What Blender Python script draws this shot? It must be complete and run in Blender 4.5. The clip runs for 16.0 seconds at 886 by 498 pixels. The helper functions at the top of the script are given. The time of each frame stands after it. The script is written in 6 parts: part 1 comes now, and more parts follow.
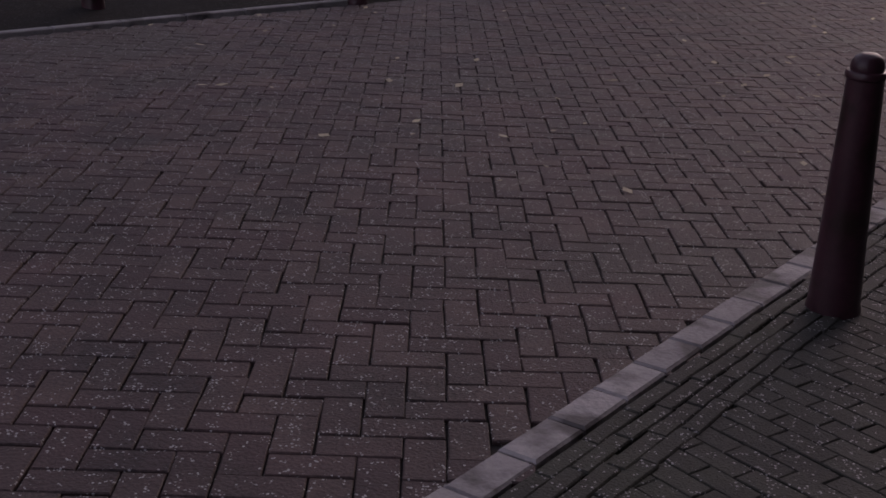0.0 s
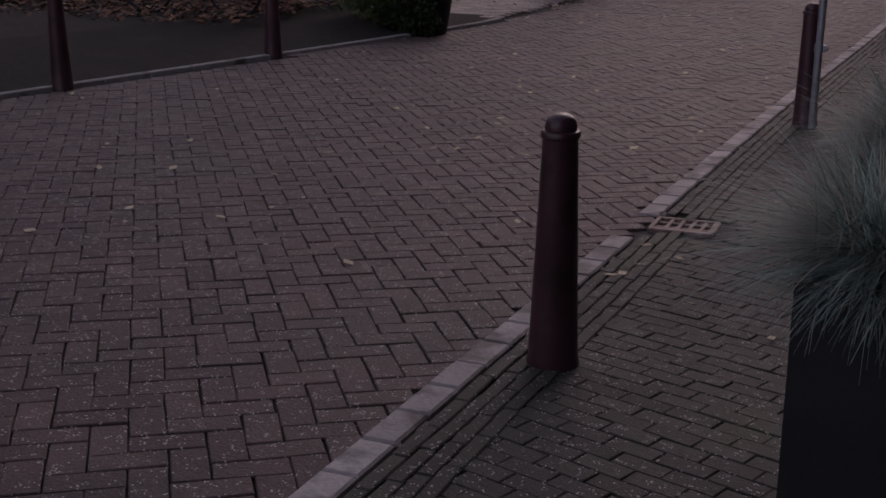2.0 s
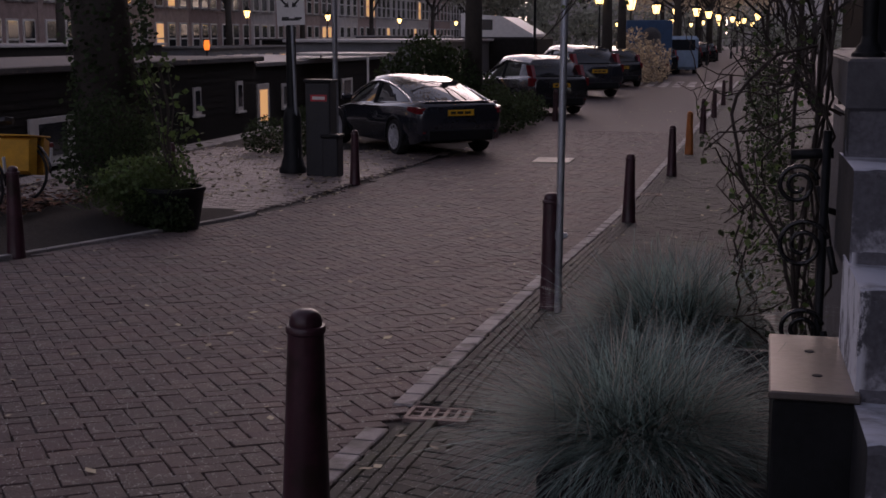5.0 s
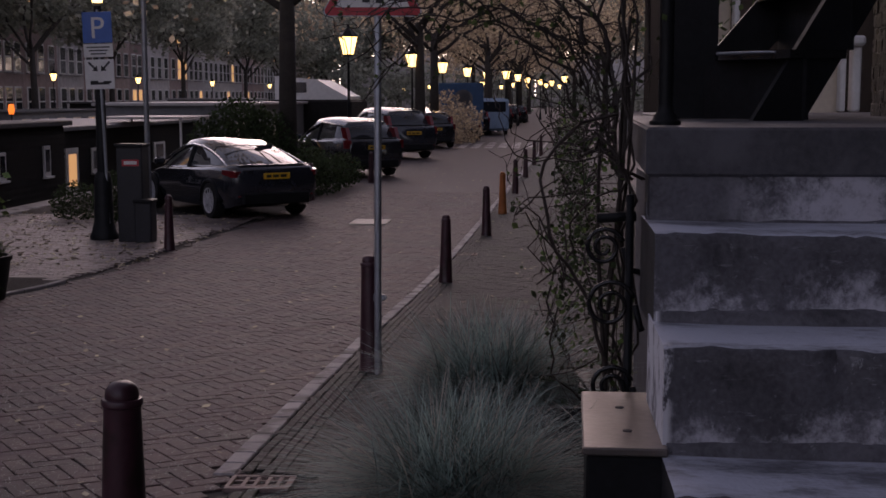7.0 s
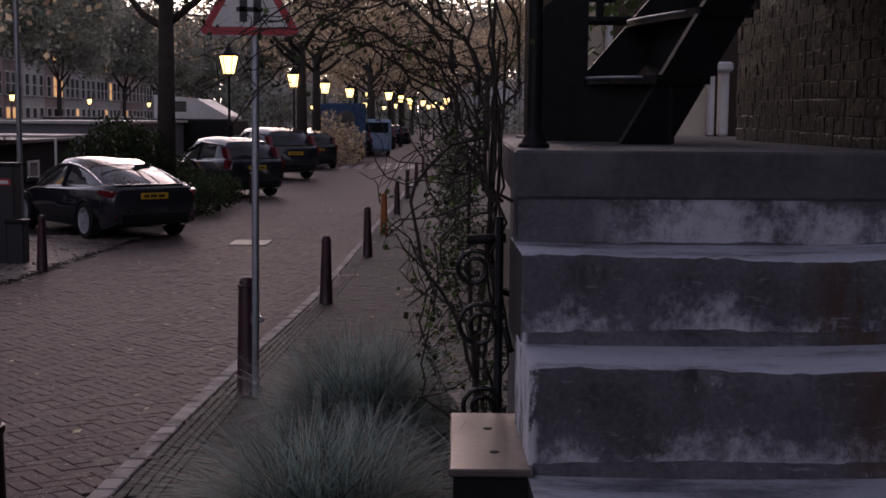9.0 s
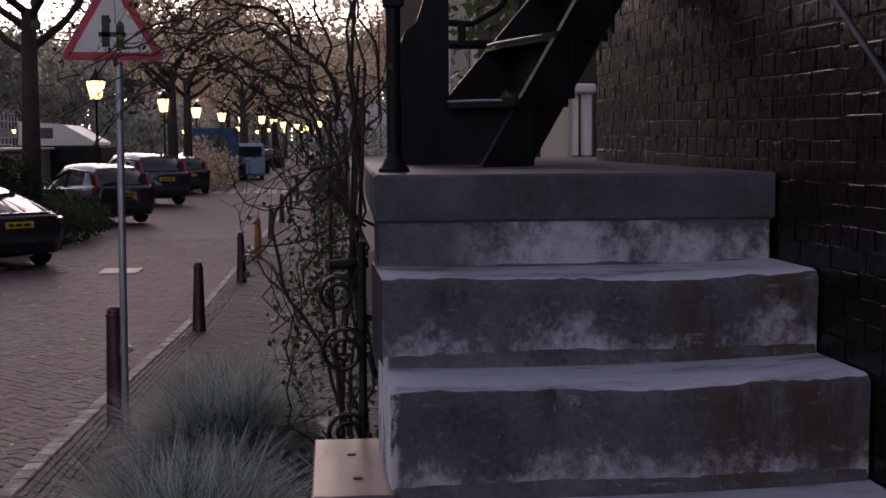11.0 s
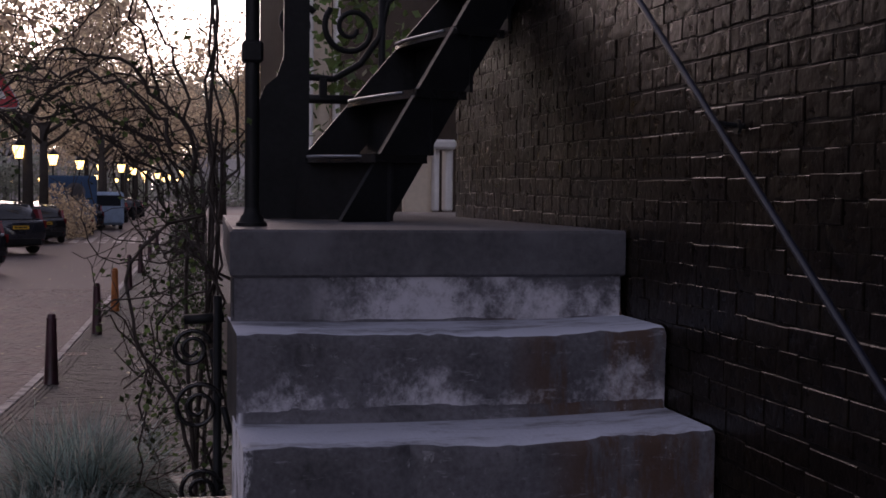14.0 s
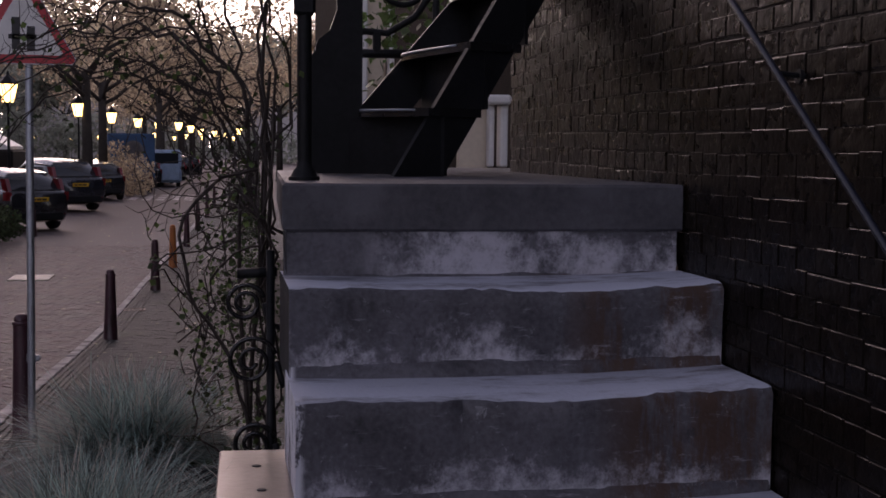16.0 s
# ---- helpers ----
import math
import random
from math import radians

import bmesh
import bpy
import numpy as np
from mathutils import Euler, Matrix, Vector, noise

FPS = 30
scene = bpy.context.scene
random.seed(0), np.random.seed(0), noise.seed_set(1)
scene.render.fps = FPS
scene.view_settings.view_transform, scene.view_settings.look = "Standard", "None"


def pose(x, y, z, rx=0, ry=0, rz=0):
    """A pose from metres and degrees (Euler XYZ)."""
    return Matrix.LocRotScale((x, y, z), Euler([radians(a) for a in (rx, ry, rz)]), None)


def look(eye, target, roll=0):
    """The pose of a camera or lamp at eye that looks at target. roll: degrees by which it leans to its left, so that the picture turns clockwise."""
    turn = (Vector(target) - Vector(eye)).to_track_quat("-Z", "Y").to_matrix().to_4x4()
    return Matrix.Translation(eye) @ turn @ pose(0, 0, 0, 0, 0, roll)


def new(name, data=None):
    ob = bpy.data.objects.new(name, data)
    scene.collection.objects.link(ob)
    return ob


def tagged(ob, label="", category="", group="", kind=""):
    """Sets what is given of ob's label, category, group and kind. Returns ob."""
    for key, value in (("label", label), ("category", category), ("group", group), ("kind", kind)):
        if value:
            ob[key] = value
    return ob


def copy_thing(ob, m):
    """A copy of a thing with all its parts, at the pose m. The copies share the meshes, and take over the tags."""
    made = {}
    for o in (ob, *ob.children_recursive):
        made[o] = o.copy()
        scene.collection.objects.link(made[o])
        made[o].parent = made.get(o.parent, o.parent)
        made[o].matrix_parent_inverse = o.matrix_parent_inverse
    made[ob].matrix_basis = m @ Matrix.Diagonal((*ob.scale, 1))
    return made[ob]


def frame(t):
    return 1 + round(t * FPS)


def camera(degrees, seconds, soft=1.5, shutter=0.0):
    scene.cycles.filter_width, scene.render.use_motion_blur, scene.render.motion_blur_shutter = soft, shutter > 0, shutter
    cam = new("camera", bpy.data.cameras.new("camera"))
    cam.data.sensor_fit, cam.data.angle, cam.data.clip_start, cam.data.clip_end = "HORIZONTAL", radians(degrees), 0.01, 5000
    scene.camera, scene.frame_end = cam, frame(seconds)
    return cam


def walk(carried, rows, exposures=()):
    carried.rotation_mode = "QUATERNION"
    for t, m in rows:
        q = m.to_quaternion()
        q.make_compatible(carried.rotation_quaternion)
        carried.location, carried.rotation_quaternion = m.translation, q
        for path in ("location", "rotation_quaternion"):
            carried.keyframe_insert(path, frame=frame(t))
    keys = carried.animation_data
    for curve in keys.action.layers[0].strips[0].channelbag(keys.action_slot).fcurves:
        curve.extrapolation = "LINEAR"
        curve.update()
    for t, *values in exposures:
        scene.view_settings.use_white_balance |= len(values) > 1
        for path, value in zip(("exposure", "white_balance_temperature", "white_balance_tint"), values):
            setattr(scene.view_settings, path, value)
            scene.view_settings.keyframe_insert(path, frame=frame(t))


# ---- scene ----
# ---------------------------------------------------------------- camera
cam = camera(38.13, 16.0, soft=1.65)
# seconds, eye, yaw right of +y, tilt, lean (degrees)
PATH = [
    (0, (-0.089, -0.089, 2.170), -35.543, -21.043, 0.633),
    (0.5, (-0.084, -0.076, 2.172), -34.360, -20.759, 0.379),
    (1, (-0.084, -0.050, 2.165), -31.861, -20.629, 0.320),
    (1.5, (-0.073, -0.023, 2.173), -28.107, -19.638, 0.710),
    (2, (-0.056, -0.009, 2.178), -23.291, -17.910, -0.266),
    (2.5, (-0.055, -0.015, 2.177), -22.046, -16.447, -0.242),
    (3, (-0.048, -0.013, 2.180), -21.477, -14.386, -0.214),
    (3.5, (-0.045, -0.003, 2.183), -20.184, -12.490, 0.003),
    (4, (-0.039, 0.015, 2.191), -18.153, -10.707, 0.106),
    (4.5, (-0.033, 0.047, 2.184), -14.885, -9.612, 0.069),
    (4.7, (-0.024, 0.050, 2.183), -13.863, -9.667, 0.088),
    (6.8, (-0.020, 0.015, 2.205), -4.796, -6.681, -0.176),
    (7, (-0.017, 0.013, 2.202), -4.230, -6.745, -0.066),
    (7.5, (-0.005, 0.009, 2.206), -2.718, -6.816, -0.005),
    (8, (0.003, 0.003, 2.208), -1.120, -6.715, 0.091),
    (8.5, (0.010, 0.015, 2.209), -0.014, -6.646, 0.292),
    (8.7, (0.010, 0.018, 2.206), 0.379, -6.319, 0.360),
    (10.8, (0.045, 0.015, 2.201), 5.918, -4.856, -0.035),
    (11, (0.046, 0.014, 2.210), 6.526, -4.805, -0.289),
    (11.5, (0.048, 0.004, 2.211), 8.016, -4.441, -0.421),
    (12, (0.050, 0.006, 2.213), 8.940, -3.984, -0.578),
    (12.5, (0.052, 0.006, 2.215), 10.121, -3.574, -0.572),
    (13, (0.052, 0.009, 2.215), 11.493, -2.936, -0.078),
    (13.5, (0.054, 0.003, 2.216), 12.451, -2.616, 0.533),
    (14, (0.057, -0.002, 2.218), 12.635, -2.448, 0.601),
    (14.5, (0.058, -0.003, 2.216), 12.222, -2.575, 0.677),
    (15, (0.060, 0.006, 2.214), 11.393, -3.086, 0.723),
    (15.5, (0.065, 0.018, 2.211), 10.727, -3.570, 0.722),
    (16, (0.067, 0.025, 2.209), 10.177, -4.361, 0.548),
]
walk(cam, [(t, pose(*e, 90 + p, 0, -yw) @ pose(0, 0, 0, 0, 0, r)) for t, e, yw, p, r in PATH],
     exposures=[(0.0, 0.09, 7000, 37), (2.5, 0.03, 7000, 37), (4.5, 0.0, 7000, 37), (7.0, -0.02, 7000, 37), (8.5, -0.02, 7000, 37), (11.0, 0.40, 7000, 37), (16.0, 0.40, 7000, 37)])

# ---------------------------------------------------------------- sky and light
world = bpy.data.worlds.new("dusk_sky")
scene.world = world
world.use_nodes = True
wn, wl = world.node_tree.nodes, world.node_tree.links
sky = wn.new("ShaderNodeTexSky")
sky.sky_type, sky.sun_disc = "NISHITA", False
sky.sun_elevation, sky.sun_rotation = radians(11), radians(-8)
sky.air_density, sky.dust_density, sky.ozone_density = 1.0, 0.8, 3.0
soften = wn.new("ShaderNodeHueSaturation")
soften.inputs["Saturation"].default_value = 0.5
wl.new(sky.outputs[0], soften.inputs["Color"])
wl.new(soften.outputs[0], wn["Background"].inputs[0])
wn["Background"].inputs[1].default_value = 0.17
sun_data = bpy.data.lights.new("low_sun", "SUN")
sun_data.energy, sun_data.angle, sun_data.color = 0.45, radians(30), (1.0, 0.86, 0.76)
sun = new("low_sun", sun_data)
sun.matrix_world = look((-14, 100, 40), (0, 0, 0))


# ---------------------------------------------------------------- materials
def mat(name, col, rough=0.7, scale=8.0, amount=0.35, fine=60.0, bump=0.3, metal=0.0, island=0.0, obj=0.0, speck=0.0,
        dirt=None, dirt_scale=2.0, dirt_at=0.55, coat=0.0, spec=0.5, thin=0.0):
    m = bpy.data.materials.new(name)
    m.use_nodes = True
    n, l = m.node_tree.nodes, m.node_tree.links
    b = n["Principled BSDF"]
    b.inputs["Metallic"].default_value = metal
    b.inputs["Coat Weight"].default_value = coat
    b.inputs["Specular IOR Level"].default_value = spec
    place = n.new("ShaderNodeNewGeometry").outputs["Position"]

    def noise_tex(sc, detail=4.0):
        t = n.new("ShaderNodeTexNoise")
        t.inputs["Scale"].default_value, t.inputs["Detail"].default_value = sc, detail
        l.new(place, t.inputs["Vector"])
        return t.outputs["Fac"]

    def mathn(op, a, c):
        t = n.new("ShaderNodeMath")
        t.operation = op
        for k, v in enumerate((a, c)):
            if isinstance(v, (int, float)):
                t.inputs[k].default_value = v
            else:
                l.new(v, t.inputs[k])
        return t.outputs[0]

    def mixn(fac, a, c):
        t = n.new("ShaderNodeMix")
        t.data_type = "RGBA"
        for k, v in ((0, fac), (6, a), (7, c)):
            if isinstance(v, (int, float)):
                t.inputs[k].default_value = v
            elif isinstance(v, tuple):
                t.inputs[k].default_value = (*v, 1)
            else:
                l.new(v, t.inputs[k])
        return t.outputs[2]

    lo = tuple(c * (1 - amount) for c in col)
    hi = tuple(min(1, c * (1 + amount)) for c in col)
    coarse, grain = noise_tex(scale), noise_tex(fine, 3.0)
    fac = mathn("ADD", mathn("MULTIPLY", coarse, 0.6), mathn("MULTIPLY", grain, 0.4))
    ramp = n.new("ShaderNodeMapRange")
    ramp.inputs[1].default_value, ramp.inputs[2].default_value = 0.3, 0.7
    l.new(fac, ramp.inputs[0])
    c = mixn(ramp.outputs[0], lo, hi)
    if island or obj:
        src = n.new("ShaderNodeNewGeometry").outputs["Random Per Island"] if island else n.new("ShaderNodeObjectInfo").outputs["Random"]
        hs = n.new("ShaderNodeHueSaturation")
        l.new(mathn("ADD", mathn("MULTIPLY", src, 2 * (island or obj)), 1 - (island or obj)), hs.inputs["Value"])
        l.new(mathn("ADD", mathn("MULTIPLY", src, 0.03), 0.485), hs.inputs["Hue"])
        l.new(c, hs.inputs["Color"])
        c = hs.outputs[0]
    if dirt:
        dr = n.new("ShaderNodeMapRange")
        dr.inputs[1].default_value, dr.inputs[2].default_value = dirt_at, dirt_at + 0.12
        l.new(noise_tex(dirt_scale, 8.0), dr.inputs[0])
        c = mixn(dr.outputs[0], c, dirt)
    if speck:
        v = n.new("ShaderNodeTexVoronoi")
        v.inputs["Scale"].default_value = 95.0
        l.new(place, v.inputs["Vector"])
        sr = n.new("ShaderNodeMapRange")
        sr.inputs[1].default_value, sr.inputs[2].default_value = 0.36, 0.24
        l.new(v.outputs["Distance"], sr.inputs[0])
        pick = mathn("MULTIPLY", sr.outputs[0], mathn("GREATER_THAN", noise_tex(33.0, 3.0), 0.56))
        c = mixn(pick, c, (speck, speck * 0.97, speck * 0.95))
    l.new(c, b.inputs["Base Color"])
    rr = n.new("ShaderNodeMapRange")
    rr.inputs[3].default_value, rr.inputs[4].default_value = max(0.02, rough - 0.12), min(1, rough + 0.12)
    l.new(coarse, rr.inputs[0])
    l.new(rr.outputs[0], b.inputs["Roughness"])
    if bump:
        bp = n.new("ShaderNodeBump")
        bp.inputs["Strength"].default_value, bp.inputs["Distance"].default_value = bump, 0.01
        l.new(fac, bp.inputs["Height"])
        l.new(bp.outputs[0], b.inputs["Normal"])
    if thin:
        tl = n.new("ShaderNodeBsdfTranslucent")
        ms = n.new("ShaderNodeMixShader")
        ms.inputs[0].default_value = thin
        l.new(c, tl.inputs["Color"])
        l.new(b.outputs[0], ms.inputs[1])
        l.new(tl.outputs[0], ms.inputs[2])
        l.new(ms.outputs[0], n["Material Output"].inputs["Surface"])
    return m


def glow(name, col, power):
    m = bpy.data.materials.new(name)
    m.use_nodes = True
    b = m.node_tree.nodes["Principled BSDF"]
    b.inputs["Base Color"].default_value = (*col, 1)
    b.inputs["Emission Color"].default_value = (*col, 1)
    b.inputs["Emission Strength"].default_value = power
    return m


def glassy(name, col, rough=0.05):
    m = bpy.data.materials.new(name)
    m.use_nodes = True
    b = m.node_tree.nodes["Principled BSDF"]
    b.inputs["Base Color"].default_value = (*col, 1)
    b.inputs["Roughness"].default_value = rough
    b.inputs["Coat Weight"].default_value = 0.5
    return m


ROAD = mat("road_brick", (0.085, 0.053, 0.050), 0.68, 3.0, 0.75, 105, 1.0, island=0.22, speck=0.5, dirt=(0.07, 0.052, 0.046), dirt_scale=0.7)
ROADP = mat("road_brick_piece", (0.085, 0.053, 0.050), 0.68, 3.0, 0.75, 105, 1.0, obj=0.22, speck=0.5, dirt=(0.07, 0.052, 0.046), dirt_scale=0.7)
PAVE = mat("pavement_brick", (0.043, 0.042, 0.034), 0.75, 4.0, 0.4, 130, 1.0, island=0.25, speck=0.42, dirt=(0.05, 0.056, 0.036), dirt_scale=1.2)
PAVEP = mat("pavement_brick_piece", (0.043, 0.042, 0.034), 0.75, 4.0, 0.4, 130, 1.0, obj=0.25, speck=0.42, dirt=(0.05, 0.056, 0.036), dirt_scale=1.2)
GROUND = mat("joint_soil", (0.024, 0.02, 0.018), 0.95, 6.0, 0.4, 40, 0.4)
FARROAD = mat("far_road", (0.072, 0.049, 0.046), 0.7, 1.5, 0.3, 25, 0.4)
KERB = mat("kerb_stone", (0.34, 0.31, 0.305), 0.7, 6.0, 0.25, 70, 0.8, obj=0.32, dirt=(0.13, 0.115, 0.11), dirt_scale=5.0, dirt_at=0.5)
KERBD = mat("kerb_stone_dull", (0.32, 0.30, 0.29), 0.75, 6.0, 0.25, 70, 0.4, dirt=(0.08, 0.07, 0.07), dirt_scale=3.0)
BOLL = mat("bollard_paint", (0.058, 0.021, 0.029), 0.34, 6.0, 0.35, 45, 0.25, dirt=(0.028, 0.014, 0.012), dirt_scale=7.0, spec=0.5)
ORANGE = mat("orange_primer", (0.42, 0.13, 0.03), 0.5, 6.0, 0.25, 45, 0.2)
STEEL = mat("galvanised_steel", (0.34, 0.36, 0.39), 0.42, 12.0, 0.2, 80, 0.1, metal=0.7)
IRONG = mat("grate_iron", (0.24, 0.17, 0.15), 0.65, 14.0, 0.4, 70, 0.5, metal=0.2)
BLACK = mat("black_iron", (0.012, 0.0128, 0.0142), 0.5, 10.0, 0.4, 60, 0.25, spec=0.22)
BLACKG = mat("black_gloss_iron", (0.014, 0.014, 0.015), 0.2, 10.0, 0.4, 60, 0.15)
HOLE = mat("pit_shade", (0.006, 0.006, 0.006), 0.9, 10.0, 0.3, 60, 0.0)


def stone_mat(name, foot, head, rust_from, seed, corner=False, bloom_from=-1.0):
    """Worn blue stone: lime bloom rising from the foot of a riser, rust brown towards the wall, sky light painted pale
    on the treads.
    """
    m = mat(name, (0.108, 0.105, 0.118), 0.62, 9.0, 0.6, 95, 0.55)
    n, l = m.node_tree.nodes, m.node_tree.links
    b = n["Principled BSDF"]
    c = b.inputs["Base Color"].links[0].from_socket
    geo = n.new("ShaderNodeNewGeometry")
    xyz = n.new("ShaderNodeSeparateXYZ")
    l.new(geo.outputs["Position"], xyz.inputs[0])

    def ranged(src, lo, hi, a=0.0, z=1.0):
        r = n.new("ShaderNodeMapRange")
        r.interpolation_type = "SMOOTHSTEP"
        for k, v in enumerate((lo, hi, a, z)):
            r.inputs[k + 1].default_value = v
        l.new(src, r.inputs[0])
        return r.outputs[0]

    def calc(op, a, d):
        t = n.new("ShaderNodeMath")
        t.operation = op
        for k, v in enumerate((a, d)):
            if isinstance(v, (int, float)):
                t.inputs[k].default_value = v
            else:
                l.new(v, t.inputs[k])
        return t.outputs[0]

    def cloud(scale, stretch, at, rough=0.76):
        mp = n.new("ShaderNodeMapping")
        mp.inputs["Scale"].default_value, mp.inputs["Location"].default_value = stretch, (at + seed, at * 1.7, at * 0.3 + seed)
        l.new(geo.outputs["Position"], mp.inputs["Vector"])
        t = n.new("ShaderNodeTexNoise")
        t.inputs["Scale"].default_value, t.inputs["Detail"].default_value, t.inputs["Roughness"].default_value = scale, 12.0, rough
        l.new(mp.outputs[0], t.inputs["Vector"])
        return t.outputs["Fac"]

    def over(fac, top, under):
        t = n.new("ShaderNodeMix")
        t.data_type = "RGBA"
        l.new(fac, t.inputs[0])
        l.new(under, t.inputs[6])
        t.inputs[7].default_value = (*top, 1)
        return t.outputs[2]

    up = ranged(xyz.outputs[2], foot, head)
    # rust runs down in streaks near the wall
    rust = calc("MULTIPLY", ranged(xyz.outputs[0], rust_from, rust_from + 0.14), ranged(cloud(6.0, (1.6, 1.0, 0.3), 4.0), 0.42, 0.56))
    c = over(rust, (0.088, 0.050, 0.035), c)
    c = over(ranged(cloud(9.0, (1.0, 1.0, 0.9), 15.0), 0.52, 0.72), (0.17, 0.165, 0.18), c)
    # lime bloom, thickest low on the riser
    bloom = calc("ADD", cloud(4.6, (1.0, 1.0, 0.9), 8.0), calc("MULTIPLY", up, -0.21))
    c = over(calc("MULTIPLY", ranged(bloom, 0.40, 0.57, 0.0, 0.9), ranged(xyz.outputs[0], bloom_from, bloom_from + 0.2)), (0.62, 0.61, 0.66), c)
    c = over(calc("MULTIPLY", ranged(cloud(30.0, (1.0, 1.0, 0.8), 2.0), 0.58, 0.66), ranged(cloud(5.0, (1.0, 1.0, 1.0), 21.0), 0.45, 0.6)), (0.50, 0.49, 0.53), c)
    c = over(ranged(cloud(13.0, (1.0, 1.0, 0.6), 6.0), 0.57, 0.66, 0.0, 0.8), (0.05, 0.047, 0.053), c)
    c = over(ranged(cloud(20.0, (0.5, 1.0, 2.6), 31.0), 0.57, 0.68, 0.0, 0.7), (0.36, 0.35, 0.39), c)
    c = over(ranged(cloud(38.0, (1.0, 1.0, 1.0), 37.0), 0.60, 0.68, 0.0, 0.8), (0.04, 0.038, 0.042), c)
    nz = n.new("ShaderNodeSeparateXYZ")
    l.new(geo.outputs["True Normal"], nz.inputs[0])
    if corner:
        # flaking whitewash on the free end and round its edge
        ends = calc("MAXIMUM", ranged(nz.outputs[0], -0.4, -0.7), calc("MULTIPLY", ranged(xyz.outputs[0], 0.226, 0.212), 0.9))
        c = over(calc("MULTIPLY", ends, ranged(cloud(11.0, (1.0, 1.0, 0.5), 9.0), 0.44, 0.49)), (0.80, 0.80, 0.84), c)
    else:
        # free ends of the other steps blackened by facing, shade put into colour
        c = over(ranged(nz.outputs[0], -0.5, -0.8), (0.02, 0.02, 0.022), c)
    # sky light on the worn treads painted as pale blue on upward faces
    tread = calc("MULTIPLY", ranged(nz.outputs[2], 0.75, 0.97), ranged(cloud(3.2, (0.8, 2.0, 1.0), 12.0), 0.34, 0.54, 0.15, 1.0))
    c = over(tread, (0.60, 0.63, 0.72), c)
    l.new(c, b.inputs["Base Color"])
    return m


STONE_PLAIN = mat("blue_stone_plain", (0.088, 0.086, 0.096), 0.6, 7.0, 0.45, 75, 0.9, dirt=(0.125, 0.122, 0.135), dirt_scale=6.0)
WALLB = mat("wall_brick", (0.0098, 0.0064, 0.0044), 0.29, 30.0, 0.6, 45, 0.4, island=0.25, spec=0.14, dirt=(0.006, 0.0045, 0.004), dirt_scale=4.0)
WALLP = mat("wall_brick_piece", (0.0098, 0.0064, 0.0044), 0.29, 30.0, 0.6, 45, 0.4, obj=0.25, spec=0.14, dirt=(0.006, 0.0045, 0.004), dirt_scale=4.0)
MORTAR = mat("wall_mortar", (0.009, 0.0068, 0.0056), 0.5, 12.0, 0.4, 60, 0.4, spec=0.15)
WHITE = mat("white_paint", (0.72, 0.70, 0.67), 0.5, 6.0, 0.12, 40, 0.1)
CREAM = mat("cream_paint", (0.62, 0.52, 0.40), 0.5, 6.0, 0.12, 40, 0.1)
RED = mat("sign_red", (0.50, 0.03, 0.04), 0.4, 6.0, 0.15, 40, 0.05)
BLUE = mat("sign_blue", (0.03, 0.12, 0.42), 0.4, 6.0, 0.15, 40, 0.05)
PLANTER = mat("planter_black", (0.02, 0.021, 0.024), 0.5, 8.0, 0.3, 60, 0.2)
COPPER = mat("weathered_coping", (0.19, 0.165, 0.15), 0.36, 7.0, 0.2, 70, 0.15, metal=0.6, dirt=(0.24, 0.17, 0.14), dirt_scale=9.0, dirt_at=0.6)
FESCUE = mat("blue_fescue", (0.28, 0.385, 0.345), 0.6, 20.0, 0.3, 60, 0.0, island=0.8, thin=0.45)
STRAW = mat("straw", (0.56, 0.50, 0.43), 0.7, 20.0, 0.3, 60, 0.0, island=0.3, thin=0.45)
SOIL = mat("soil", (0.03, 0.024, 0.018), 0.95, 20.0, 0.4, 60, 0.5)
TWIG = mat("twig_bark", (0.036, 0.026, 0.021), 0.7, 30.0, 0.4, 90, 0.4)
BARK = mat("tree_bark", (0.05, 0.042, 0.036), 0.85, 5.0, 0.4, 30, 0.9)
LEAFG = mat("green_leaf", (0.10, 0.155, 0.05), 0.5, 20.0, 0.3, 60, 0.0, island=0.5, thin=0.45)
LEAFD = mat("dark_leaf", (0.045, 0.066, 0.032), 0.7, 20.0, 0.3, 60, 0.0, island=0.5, spec=0.15, thin=0.45)
LEAFY = mat("autumn_leaf", (0.66, 0.53, 0.37), 0.6, 20.0, 0.3, 60, 0.0, island=0.5, thin=0.65)
# pale grey-green puts distance haze into the leaf colour
HAZELEAF = mat("hazed_leaf", (0.33, 0.34, 0.28), 0.7, 20.0, 0.3, 60, 0.0, island=0.4, thin=0.65)
FALLEN = mat("fallen_leaf", (0.14, 0.06, 0.035), 0.7, 20.0, 0.3, 60, 0.0, island=0.95)
LITTER = mat("pale_fallen_leaf", (0.42, 0.35, 0.24), 0.7, 20.0, 0.3, 60, 0.0, island=0.4)
WATER = mat("canal_water", (0.02, 0.022, 0.02), 0.08, 1.0, 0.3, 8, 0.3)
BOATW = mat("boat_boards", (0.020, 0.018, 0.017), 0.8, 4.0, 0.4, 40, 0.3, spec=0.15)
BOATR = mat("boat_roof", (0.09, 0.085, 0.085), 0.8, 2.0, 0.4, 20, 0.4, dirt=(0.3, 0.22, 0.15), dirt_scale=5.0, dirt_at=0.62)
BOATG = mat("boat_grey", (0.16, 0.16, 0.17), 0.6, 3.0, 0.3, 20, 0.2)
PALEROOF = mat("pale_roof", (0.5, 0.47, 0.45), 0.6, 3.0, 0.2, 20, 0.2)
CARB = mat("car_black_paint", (0.022, 0.025, 0.033), 0.22, 3.0, 0.2, 20, 0.0, coat=0.8)
CARG = mat("car_grey_paint", (0.014, 0.016, 0.02), 0.25, 3.0, 0.2, 20, 0.0, coat=0.8)
